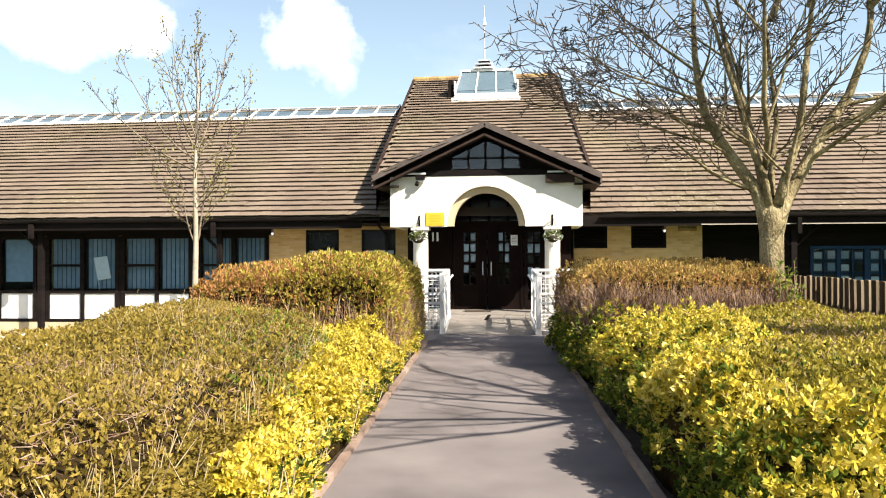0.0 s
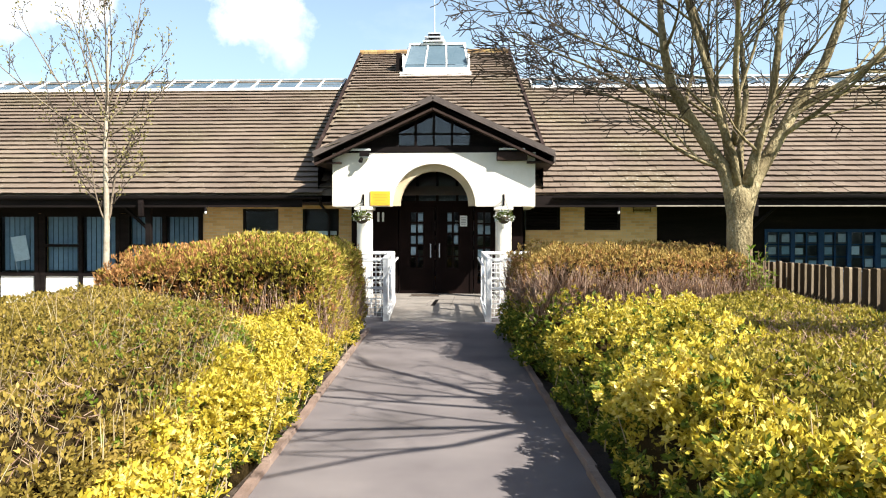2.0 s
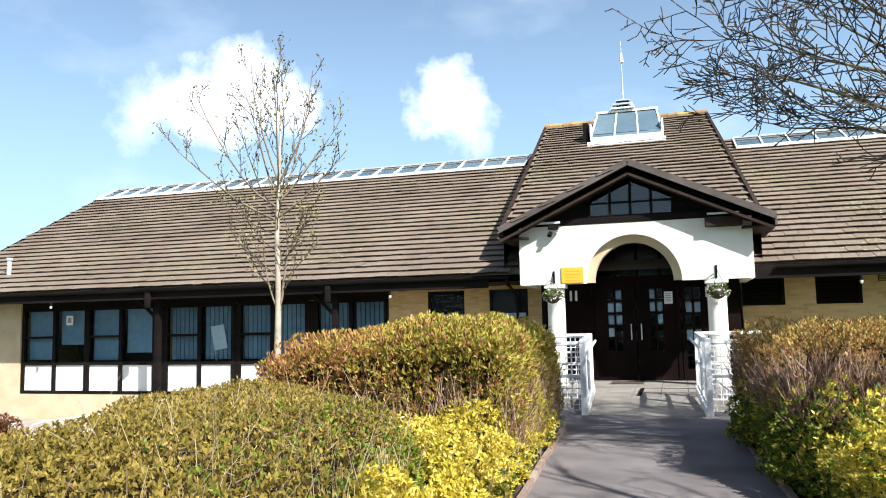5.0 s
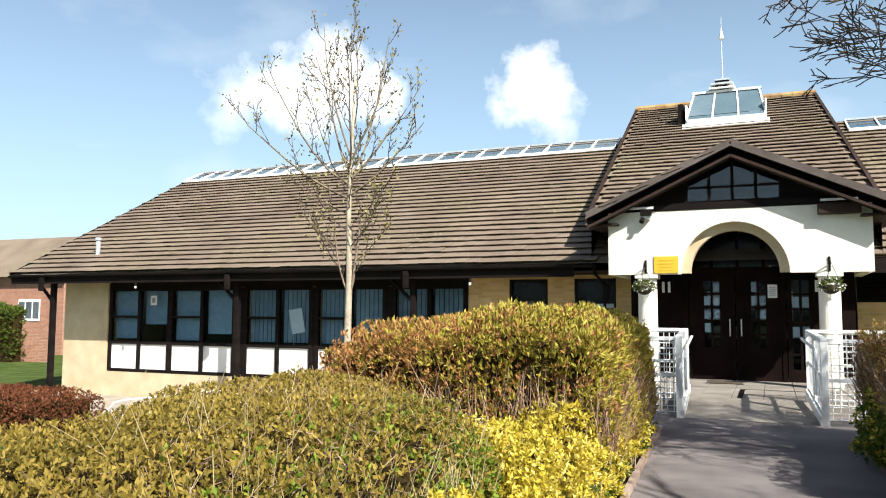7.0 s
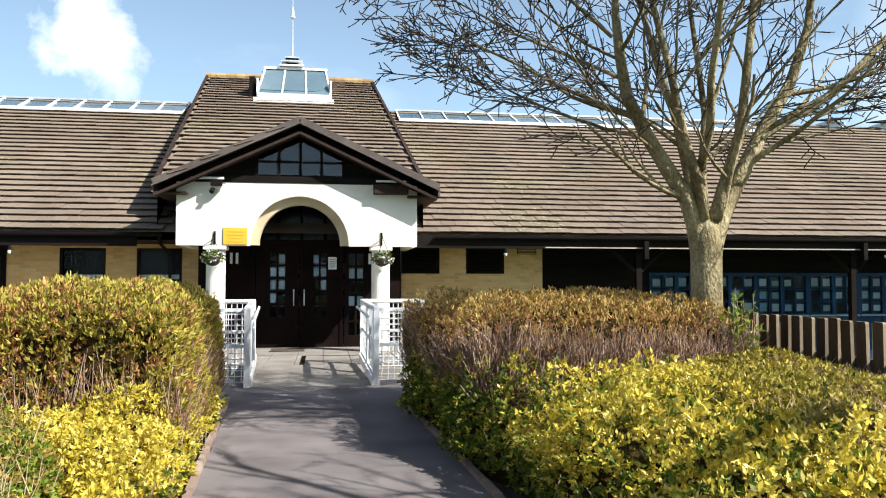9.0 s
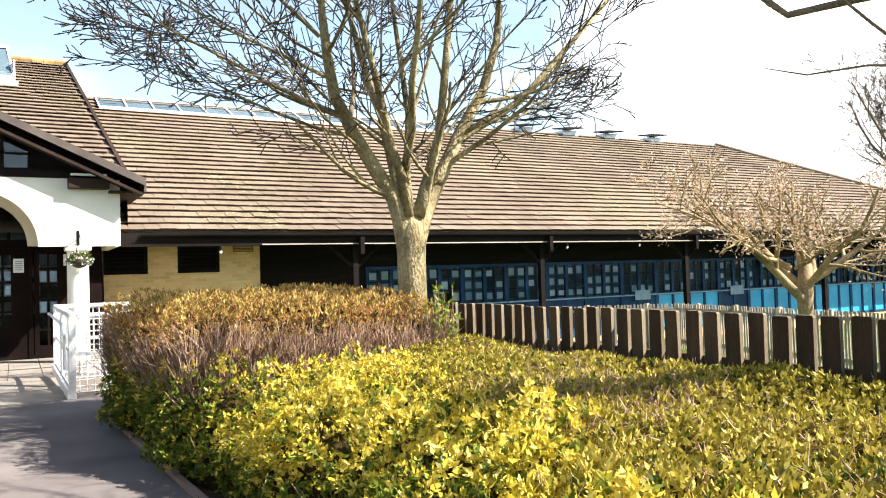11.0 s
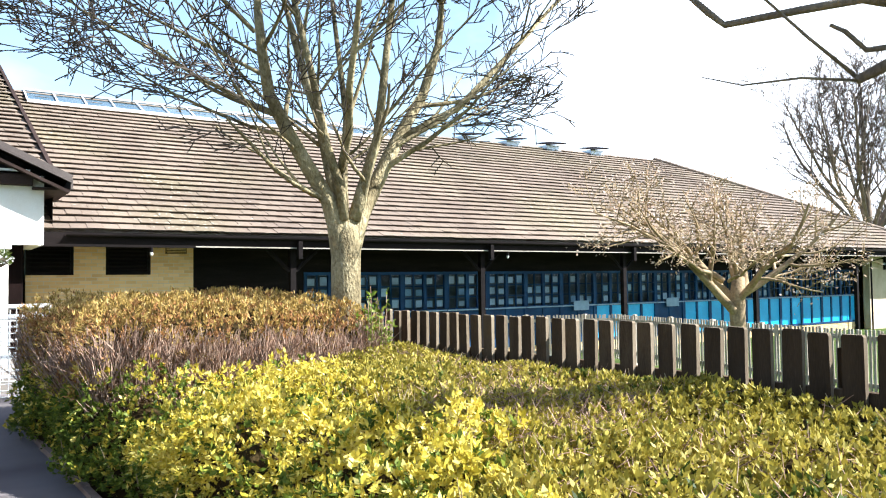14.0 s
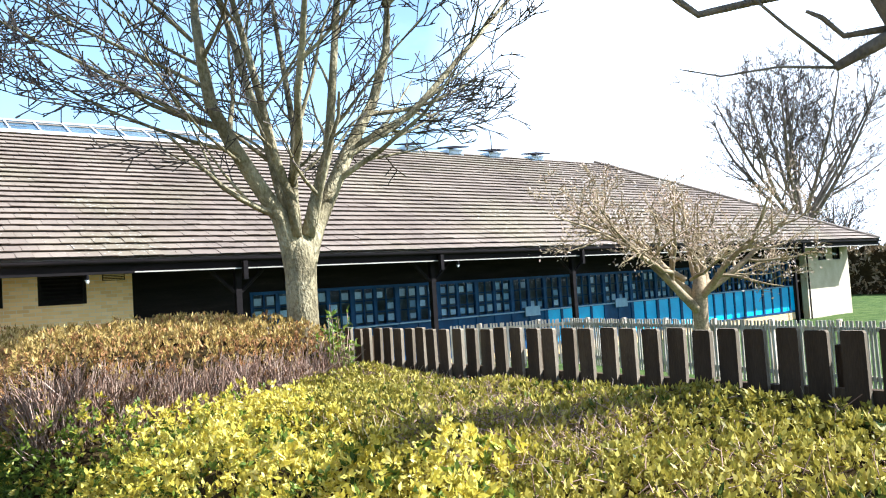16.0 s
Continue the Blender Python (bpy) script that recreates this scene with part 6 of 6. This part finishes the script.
MT = Vector((3.51, 11.05, 0))
tree("bare_tree", "mature bare maple with smooth grey-tan bark behind the hedge", (3.51, 11.05, 0), [MT + Vector(v) for v in ((0, 0, -0.3), (0, 0, 0.5), (0.0, 0, 1.4), (0.0, 0, 1.75), (0.0, 0, 2.0), (0.0, 0, 2.12), (0.0, 0, 2.2))], [0.21, 0.165, 0.15, 0.15, 0.14, 0.10, 0.05],
     [(MT + Vector(o), swing(az, el), ln, r) for o, az, el, ln, r in (
         ((0.05, 0.08, 2.1), 80, 70, 3.0, 0.045),
         # limbs starting at z 4.6 and up are unseen, added to thicken the path's shadow
         ((-0.1, -0.1, 2.6), 246, 52, 2.8, 0.045), ((1.3, 0.2, 4.7), 330, 38, 3.0, 0.05), ((0.5, -0.3, 4.7), 300, 34, 3.2, 0.055), ((0.6, -0.3, 4.9), 325, 44, 3.2, 0.055), ((1.3, 0.2, 4.8), 295, 42, 3.0, 0.05), ((0.1, 0.3, 4.6), 285, 50, 3.0, 0.05),
         ((1.3, 0.2, 4.7), 10, 45, 2.6, 0.045), ((0.4, -0.3, 4.6), 265, 36, 2.8, 0.05), ((0.5, -0.3, 4.75), 312, 28, 3.4, 0.055), ((0.5, -0.3, 4.8), 282, 30, 3.2, 0.055), ((1.3, 0.2, 4.75), 312, 30, 3.2, 0.05), ((1.3, 0.2, 4.9), 345, 55, 2.6, 0.045), ((0.2, -0.3, 4.8), 258, 48, 2.8, 0.05), ((1.3, 0.2, 4.75), 278, 28, 3.2, 0.05), ((0.6, -0.3, 5.0), 298, 60, 2.6, 0.05),
         ((-0.62, 0.05, 2.93), 165, 18, 2.2, 0.02), ((-0.78, 0.0, 3.15), 185, 12, 2.2, 0.022), ((-0.5, -0.04, 2.76), 205, 22, 1.9, 0.016), ((-0.88, 0, 3.5), 178, 18, 2.2, 0.02), ((-0.9, 0.03, 3.7), 150, 30, 2.0, 0.016), ((-0.95, 0.0, 3.9), 192, 22, 2.1, 0.02),
         ((0.75, 0.1, 3.05), 30, 26, 2.0, 0.03), ((0.62, 0.0, 2.95), 345, 22, 1.8, 0.024))],
     BARK, TWIG, (5, 4, 4, 2), 0.64, 11, 0.06, 0.15, 0.012, 0.66, droop=0.0, sprout=4, rmin=0.006,
     bent=(([(3.505, 11.05, 1.2), (3.475, 11.05, 1.7), (3.41, 11.05, 2.08), (3.32, 11.04, 2.31), (3.11, 11.02, 2.6), (2.87, 11.0, 2.96), (2.67, 10.96, 3.3), (2.58, 10.9, 3.67), (2.52, 10.85, 4.05)], [0.10, 0.108, 0.10, 0.084, 0.076, 0.068, 0.06, 0.05, 0.04]),
           ([(3.515, 11.05, 1.2), (3.548, 11.05, 1.65), (3.62, 11.05, 2.02), (3.71, 11.06, 2.22), (3.95, 11.1, 2.63), (4.18, 11.12, 3.04), (4.52, 11.16, 3.55), (4.76, 11.2, 4.16), (4.84, 11.25, 4.6)], [0.10, 0.108, 0.104, 0.09, 0.08, 0.07, 0.056, 0.045, 0.036]),
           ([(4.15, 11.12, 2.98), (4.45, 11.0, 3.18), (4.83, 10.9, 3.4), (5.42, 10.8, 4.02), (6.05, 10.7, 4.7)], [0.048, 0.044, 0.038, 0.030, 0.021]),
           ([(3.45, 10.98, 2.12), (3.4, 10.94, 2.45), (3.22, 10.86, 2.84), (3.03, 10.74, 3.42), (2.78, 10.6, 4.09)], [0.06, 0.048, 0.042, 0.036, 0.027]),
           ([(3.52, 11.1, 2.12), (3.55, 11.18, 2.5), (3.6, 11.26, 2.8), (3.68, 11.36, 3.24), (3.62, 11.5, 4.28)], [0.06, 0.045, 0.04, 0.035, 0.025]),
           ([(3.57, 10.98, 2.12), (3.64, 10.95, 2.42), (3.81, 10.9, 2.97), (3.86, 10.84, 3.62), (3.9, 10.75, 4.33)], [0.07, 0.058, 0.05, 0.041, 0.031]),
           ([(3.47, 11.12, 2.15), (3.4, 11.2, 2.6), (3.31, 11.3, 3.24), (3.15, 11.4, 3.85), (3.05, 11.5, 4.4)], [0.060, 0.045, 0.038, 0.032, 0.026])))
BT = Vector((-4.62, 11.75, 0))
tree("young_tree", "slender young tree with pale bark and first buds", (-4.62, 11.75, 0), [BT + Vector(v) for v in ((0, 0, -0.2), (0.0, 0, 0.8), (0.02, 0, 1.8), (0.0, 0, 2.6), (0.03, 0, 3.4), (0.05, 0.02, 4.3))], [0.056, 0.046, 0.038, 0.03, 0.02, 0.01],
     [(BT + Vector((0.01, 0, z)), swing(az, el), ln, r) for z, az, el, ln, r in (
         (1.62, 12, 62, 1.15, 0.02), (1.66, 172, 60, 0.9, 0.014), (1.9, 170, 22, 0.85, 0.009), (2.0, 15, 24, 0.7, 0.008), (2.1, 190, 18, 0.95, 0.009), (2.2, 345, 20, 0.8, 0.009), (2.3, 60, 30, 0.7, 0.009), (2.4, 160, 16, 0.9, 0.009), (2.5, 10, 20, 0.85, 0.009), (2.6, 205, 18, 0.9, 0.009), (2.66, 300, 30, 0.7, 0.009),
         (2.78, 184, 12, 1.9, 0.017), (2.82, 352, 14, 1.25, 0.016), (2.86, 110, 30, 1.2, 0.012), (2.9, 250, 28, 1.2, 0.012), (2.95, 190, 30, 1.9, 0.016), (3.0, 8, 34, 1.45, 0.016), (3.05, 60, 48, 1.5, 0.014), (3.1, 172, 52, 1.7, 0.015), (3.15, 305, 50, 1.5, 0.014), (3.2, 8, 60, 1.6, 0.015), (3.3, 190, 68, 1.6, 0.014), (3.5, 20, 74, 1.3, 0.012), (4.2, 90, 85, 0.9, 0.01))],
     PALE_BARK, TWIG, (5, 3, 2), 0.34, 5, 0.18, 0.17, 0.013, 0.6, bud=(BUD, 0.042, 1), sides=10, rmin=0.0045, limb_bark=SAPLING_LIMB)
CT = Vector((7.98, 9.7, -0.5))
tree("blossom_tree", "small spreading cherry tree with fading pale blossom", (7.98, 9.7, -0.55), [CT + Vector(v) for v in ((0, 0, -0.2), (0.0, 0, 0.7), (-0.02, 0, 1.4), (-0.02, 0, 1.72), (0.02, 0, 2.0))], [0.13, 0.095, 0.085, 0.095, 0.07],
     [(CT + Vector((dx, dy, z)), swing(az, el), ln, r) for dx, dy, z, az, el, ln, r in (
         (-0.06, 0, 1.58, 178, 34, 1.9, 0.058), (-0.2, 0.05, 1.95, 165, 44, 1.5, 0.04), (-0.02, 0.06, 1.75, 110, 40, 1.5, 0.045), (0.06, 0, 1.75, 8, 38, 1.5, 0.055), (0.05, -0.05, 1.8, 320, 38, 1.5, 0.045),
         (-0.03, -0.06, 1.75, 255, 38, 1.5, 0.045), (0.02, 0.04, 1.9, 60, 56, 1.25, 0.04), (0.0, 0.0, 1.9, 200, 66, 1.15, 0.035), (-0.5, 0.0, 2.05, 190, 4, 1.7, 0.026), (0.1, 0.0, 1.88, 350, 8, 1.7, 0.024), (-0.7, 0.0, 2.2, 150, 10, 1.5, 0.025), (0.4, 0.05, 2.15, 20, 12, 1.6, 0.026), (-0.3, -0.1, 1.95, 215, 6, 1.5, 0.022))],
     CHERRY_BARK, CHERRY_BARK, (6, 5, 5), 0.52, 9, 0.02, 0.24, 0.010, 0.75, bud=(BLOSSOM, 0.032, 1), sides=10)
GT = Vector((4.72, 5.88, 0))
tree("large_tree", "large old tree with brown furrowed bark beyond the fence", (4.72, 5.88, -0.05), [GT + Vector(v) for v in ((0, 0, -0.4), (0.0, 0, 0.5), (0.0, 0, 1.6), (0.0, 0.0, 2.6), (0.08, 0, 3.4), (0.12, 0, 4.2))], [0.28, 0.20, 0.175, 0.17, 0.14, 0.11],
     [(Vector(p), swing(az, el), ln, r) for p, az, el, ln, r in (
         ((3.67, 6.85, 3.12), 130, 55, 1.2, 0.018),
         # unseen limbs towards the path, added for the branch shadows they cast on it
         ((4.55, 5.85, 3.1), 214, 18, 3.6, 0.055), ((4.6, 5.85, 3.4), 232, 22, 3.4, 0.048), ((4.3, 5.95, 3.3), 198, 24, 3.4, 0.045),
         ((4.1, 6.15, 4.1), 110, 55, 2.6, 0.05), ((4.8, 5.88, 4.1), 60, 55, 2.6, 0.06), ((4.8, 5.88, 4.1), 260, 55, 2.4, 0.05), ((4.8, 5.88, 4.1), 340, 50, 2.6, 0.06))],
     DARK_BARK, TWIG, (4, 3, 3), 0.58, 21, 0.05, 0.26, 0.010, 0.75, rmin=0.005,
     bent=(([(4.66, 5.88, 2.45), (4.45, 5.92, 2.7), (4.27, 5.99, 2.98), (4.15, 6.05, 3.5), (4.08, 6.15, 4.1)], [0.11, 0.09, 0.08, 0.065, 0.05]),
           ([(4.3, 5.98, 2.93), (4.2, 6.15, 2.99), (4.0, 6.45, 2.97), (3.82, 6.74, 2.95), (3.75, 6.8, 3.03), (3.66, 6.86, 3.13)], [0.035, 0.026, 0.022, 0.02, 0.02, 0.018]),
           ([(4.55, 5.9, 2.72), (4.42, 6.0, 2.7), (4.26, 6.23, 2.57)], [0.06, 0.042, 0.026]),
           ([(4.27, 6.22, 2.58), (4.05, 6.38, 2.82), (3.8, 6.56, 3.12), (3.6, 6.7, 3.4)], [0.012, 0.009, 0.007, 0.005]), ([(4.27, 6.22, 2.57), (4.05, 6.42, 2.6), (3.8, 6.62, 2.57), (3.62, 6.75, 2.62)], [0.01, 0.007, 0.005, 0.003]),
           ([(4.45, 5.95, 2.74), (4.28, 6.18, 2.73), (4.2, 6.25, 2.84), (4.14, 6.3, 2.88)], [0.022, 0.016, 0.014, 0.01])))


# far trees beyond the building
def far_tree(x, y, h, seed, label, spread=1.0, kids=(6, 5, 4, 3), up=0.05):
    b = Vector((x, y, -1.0))
    r = h * 0.018
    tree("far_tree", label, tuple(b), [b, b + Vector((0, 0, h * 0.16)), b + Vector((0.1, 0, h * 0.28))], [r, r * 0.85, r * 0.75],
         [(b + Vector((0, 0, h * 0.24)), swing(az, el), h * 0.47 * spread, r * 0.42) for az, el in ((0, 34), (45, 58), (90, 40), (135, 60), (180, 34), (225, 58), (270, 40), (315, 60), (20, 74), (150, 76), (200, 48), (340, 50), (60, 84))],
         DARK_BARK, TWIG, kids, 0.5, seed, up, 0.14, 0.05, 0.6, sides=8, rmin=0.014)


far_tree(49.0, 29.6, 20.0, 31, "tall bare round-headed tree beyond the building", 1.08, (7, 6, 5, 3), 0.09)
far_tree(66.0, 36.0, 12.0, 32, "bare tree in the far distance", 1.0, (5, 5, 3, 2))
far_tree(-47.5, 36.0, 8.5, 33, "bare tree behind the red brick house", 1.0, (5, 5, 3, 2))
bush("far_hedge", "brown twiggy distant hedgerow beyond the lawn", 58.0, 60.5, 8.0, 44.0, 2.2, 0.5, 16000, 0.35, CHERRY_BARK, base=-1.2, seed=9.0)


# ---- fences ----
def picket_fence():
    f = thing("picket_fence", 3.95, 6.0, 0, "dark stained timber picket fence with sunlight painted on its edges along the bed", "fence")
    me = None
    y = -0.6
    while y < 13.2:
        if me is None:
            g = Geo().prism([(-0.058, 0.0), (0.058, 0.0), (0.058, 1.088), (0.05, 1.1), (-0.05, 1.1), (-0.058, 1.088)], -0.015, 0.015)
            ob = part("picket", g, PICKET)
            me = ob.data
            me.materials.append(PICKET_LIT_EDGE)
            # broad faces dark, sides and tops pale, as if sun caught only the edges
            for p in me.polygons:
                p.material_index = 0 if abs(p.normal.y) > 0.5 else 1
        else:
            ob = new("picket", me)
        ob.parent = f
        ob.matrix_parent_inverse = place_of(f).inverted()
        ob.matrix_basis = pose(3.93 + random.uniform(-0.004, 0.004), y, 0.105 + random.uniform(-0.008, 0.008), random.uniform(-0.6, 0.6), random.uniform(-0.6, 0.6), 90 + random.uniform(-1.2, 1.2))
        y += 0.172
    for z in (0.42, 0.86):
        part("rail", Geo().box(3.952, 4.002, -0.7, 13.2, z - 0.05, z + 0.05), PICKET, f)
    for k in range(7):
        yy = -0.6 + k * 2.236
        part("post", Geo().box(4.004, 4.1, yy + 0.04, yy + 0.135, -0.3, 1.12), PICKET, f)


picket_fence()


def pale_fence():
    f = thing("pale_fence", 15.1, 18.6, -0.7, "low pale timber paling fence on the lawn", "fence")
    me = None
    for a, b in ((Vector((12.4, 20.2, 0)), Vector((15.1, 18.6, 0))), (Vector((15.1, 18.6, 0)), Vector((12.0, 3.1, 0)))):
        n = int((b - a).length / 0.085)
        ang = math.degrees(math.atan2(b.y - a.y, b.x - a.x))
        back = Vector((0, 0, 1)).cross((b - a).normalized())
        for i in range(n):
            p = a.lerp(b, i / n)
            if me is None:
                ob = part("paling", Geo().box(-0.024, 0.024, -0.009, 0.009, 0, 1.18), PALE_WOOD)
                me = ob.data
            else:
                ob = new("paling", me)
            ob.parent = f
            ob.matrix_parent_inverse = place_of(f).inverted()
            ob.matrix_basis = pose(p.x, p.y, -0.64 + random.uniform(-0.012, 0.012), 0, random.uniform(-1, 1), ang)
        for z in (-0.42, 0.4):
            q = back * 0.032
            part("rail", Geo().beam((a.x + q.x, a.y + q.y, z), (b.x + q.x, b.y + q.y, z), 0.04, 0.08), PALE_WOOD, f)
        for k in range(max(2, n // 16)):
            p = a.lerp(b, (k + 0.5) / max(2, n // 16)) + back * 0.1
            part("post", Geo().box(p.x - 0.04, p.x + 0.04, p.y - 0.04, p.y + 0.04, -1.0, 0.56), PALE_WOOD, f)


pale_fence()


# ---- far house ----
def far_house():
    h = thing("brick_house", -45, 41, -1.5, "distant red brick house with a brown roof", "house")
    x0, x1, y0, y1 = -54.0, -38.4, 37.0, 45.0
    part("wall", Geo().box(x0, x1, y0, y1, -1.5, 3.5), RED_BRICK, h)
    g = Geo()
    ya, yb, zr = y0 - 0.5, (y0 + y1) / 2, 6.3
    g.quad((x0 - 0.4, ya, 3.45), (x1 + 0.5, ya, 3.45), (x1 + 0.5, yb, zr), (x0 + 2, yb, zr))
    g.quad((x0 - 0.4, y1 + 0.5, 3.45), (x1 + 0.5, y1 + 0.5, 3.45), (x1 + 0.5, yb, zr), (x0 + 2, yb, zr))
    part("roof", g, TILE, h)
    part("gable", Geo().quad((x1, y0, 3.45), (x1, y1, 3.45), (x1, yb, zr - 0.1)), RED_BRICK, h)
    for x in (-46.5, -41.2):
        w = part("window", Geo().box(x - 0.9, x + 0.9, y0 - 0.04, y0 + 0.02, 0.8, 2.1), WHITE, h)
        for k in (-0.6, 0.0, 0.6):
            part("pane", Geo().box(x + k - 0.24, x + k + 0.24, y0 - 0.05, y0 - 0.042, 0.95, 1.95), INSIDE, w)
    tagged(part("garden_wall", Geo().box(-50, -33.5, 32.0, 32.3, -1.6, 0.2), RED_BRICK), "long red brick garden wall before the house", "wall", kind="structure")
    bush("garden_shrub", "dark green ivy shrub on the garden wall", -37.0, -35.2, 31.2, 32.0, 1.6, 0.1, 5000, 0.14, LEAF_GREEN, base=-1.2)


far_house()


# ---- small things ----
def side_rail():
    r = thing("garden_handrail", -12.9, 16.5, -1.1, "white tubular handrail with a rounded end on the lower path", "railing")
    part("rail", Geo().tube([(-13.0, 16.3, -1.2), (-13.0, 16.3, -0.62), (-12.95, 16.4, -0.49), (-12.85, 16.6, -0.45), (-12.0, 19.3, -0.42)], [0.02] * 5, 8), WHITE, r)
    part("post", Geo().tube([(-12.0, 19.3, -1.2), (-12.0, 19.3, -0.42)], [0.028] * 2, 8), WHITE, r)
    part("low_rail", Geo().tube([(-13.0, 16.3, -0.8), (-12.0, 19.3, -0.75)], [0.02] * 2, 8), WHITE, r)


side_rail()


# papers, strips and the mat round the doors and windows
wnote = thing("window_notice", -16.95, WALL + 0.02, 1.63, "white paper notice with a grey print stuck in the window", "notice")
part("sheet", Geo().box(-17.07, -16.83, WALL + 0.016, WALL + 0.02, 1.62, 1.9), PAPER, wnote)
part("print", Geo().box(-17.01, -16.89, WALL + 0.012, WALL + 0.0155, 1.69, 1.84), INK, wnote)
board = thing("leaning_board", -11.95, WALL + 0.14, 0.58, "white board leaning against the inside of the window", "board")
part("panel", Geo().box(-0.2, 0.2, -0.006, 0.006, 0.0, 0.66, pose(-11.92, WALL + 0.14, 0.87, 4, -9, 0)), PAPER, board)
part("frame_edge", Geo().box(-0.22, -0.2, -0.008, 0.008, -0.3, 0.68, pose(-11.92, WALL + 0.14, 0.87, 4, -9, 0)), GREYMET, board)
for x, n in ((-2.18, 2), (0.765, 1)):
    strip = thing("notice_strip", x, 20.89, 1.9, "narrow white notice strips on the dark door screen", "notice", "door screen strips")
    for k in range(n):
        part("strip", Geo().box(x + k * 0.12 - 0.026, x + k * 0.12 + 0.026, 20.886, 20.894, 1.9, 2.13), PAPER, strip)
mat = thing("doormat", -0.95, 20.2, 0.1, "dark rubber doormat before the entrance doors", "doormat")
part("mat", Geo().box(-1.28, -0.62, 19.9, 20.5, 0.104, 0.118), SOIL, mat, bevel=0.004)
part("rim", Geo().box(-1.31, -0.59, 19.87, 19.9, 0.104, 0.112).box(-1.31, -0.59, 20.5, 20.53, 0.104, 0.112), TIMBER, mat)


def hanging_basket(x):
    o = thing("hanging_basket", x, 19.22, 1.8, "small hanging flower basket with trailing green leaves", "hanging basket", "porch baskets")
    g = Geo()
    for k in range(5):
        a0, a1 = k * 0.31, (k + 1) * 0.31
        g.tube([(x, 19.22, 1.98 - 0.17 * math.sin(a0)), (x, 19.22, 1.98 - 0.17 * math.sin(a1))], [0.17 * math.cos(a0), 0.17 * math.cos(a1)], 14, cap=k == 4)
    part("bowl", g, SOIL, o)
    part("bracket", Geo().tube([(x, 19.44, 2.36), (x, 19.3, 2.44), (x, 19.2, 2.4)], [0.012] * 3, 6).tube([(x, 19.44, 2.28), (x, 19.28, 2.42)], [0.01] * 2, 6).box(x - 0.02, x + 0.02, 19.43, 19.447, 2.24, 2.5), TIMBER, o)
    for k in range(3):
        a = k * 2.09
        part("chain", Geo().tube([(x, 19.2, 2.4), (x + 0.16 * math.cos(a), 19.22 + 0.16 * math.sin(a), 1.98)], [0.005] * 2, 5), TIMBER, o)
    n = 600
    th, ph = rng.uniform(0, 6.283, n), rng.uniform(-0.7, 1.2, n)
    d = np.stack([np.cos(th) * np.cos(ph), np.sin(th) * np.cos(ph), np.sin(ph)], 1)
    leaves("foliage", np.array([x, 19.22, 1.96]) + d * (0.2, 0.2, 0.13) * rng.uniform(0.7, 1.1, (n, 1)), d, 0.045, LEAF_GREEN, o, 0.6, 0.9)["kind"] = "stuff"
    k = rng.uniform(0, 1, n) < 0.12
    leaves("flower_mass", np.array([x, 19.22, 1.97]) + d[k] * (0.22, 0.22, 0.14), d[k], 0.04, PAPER, o, 0.9, 0.9)["kind"] = "stuff"


hanging_basket(-2.33)
hanging_basket(0.92)
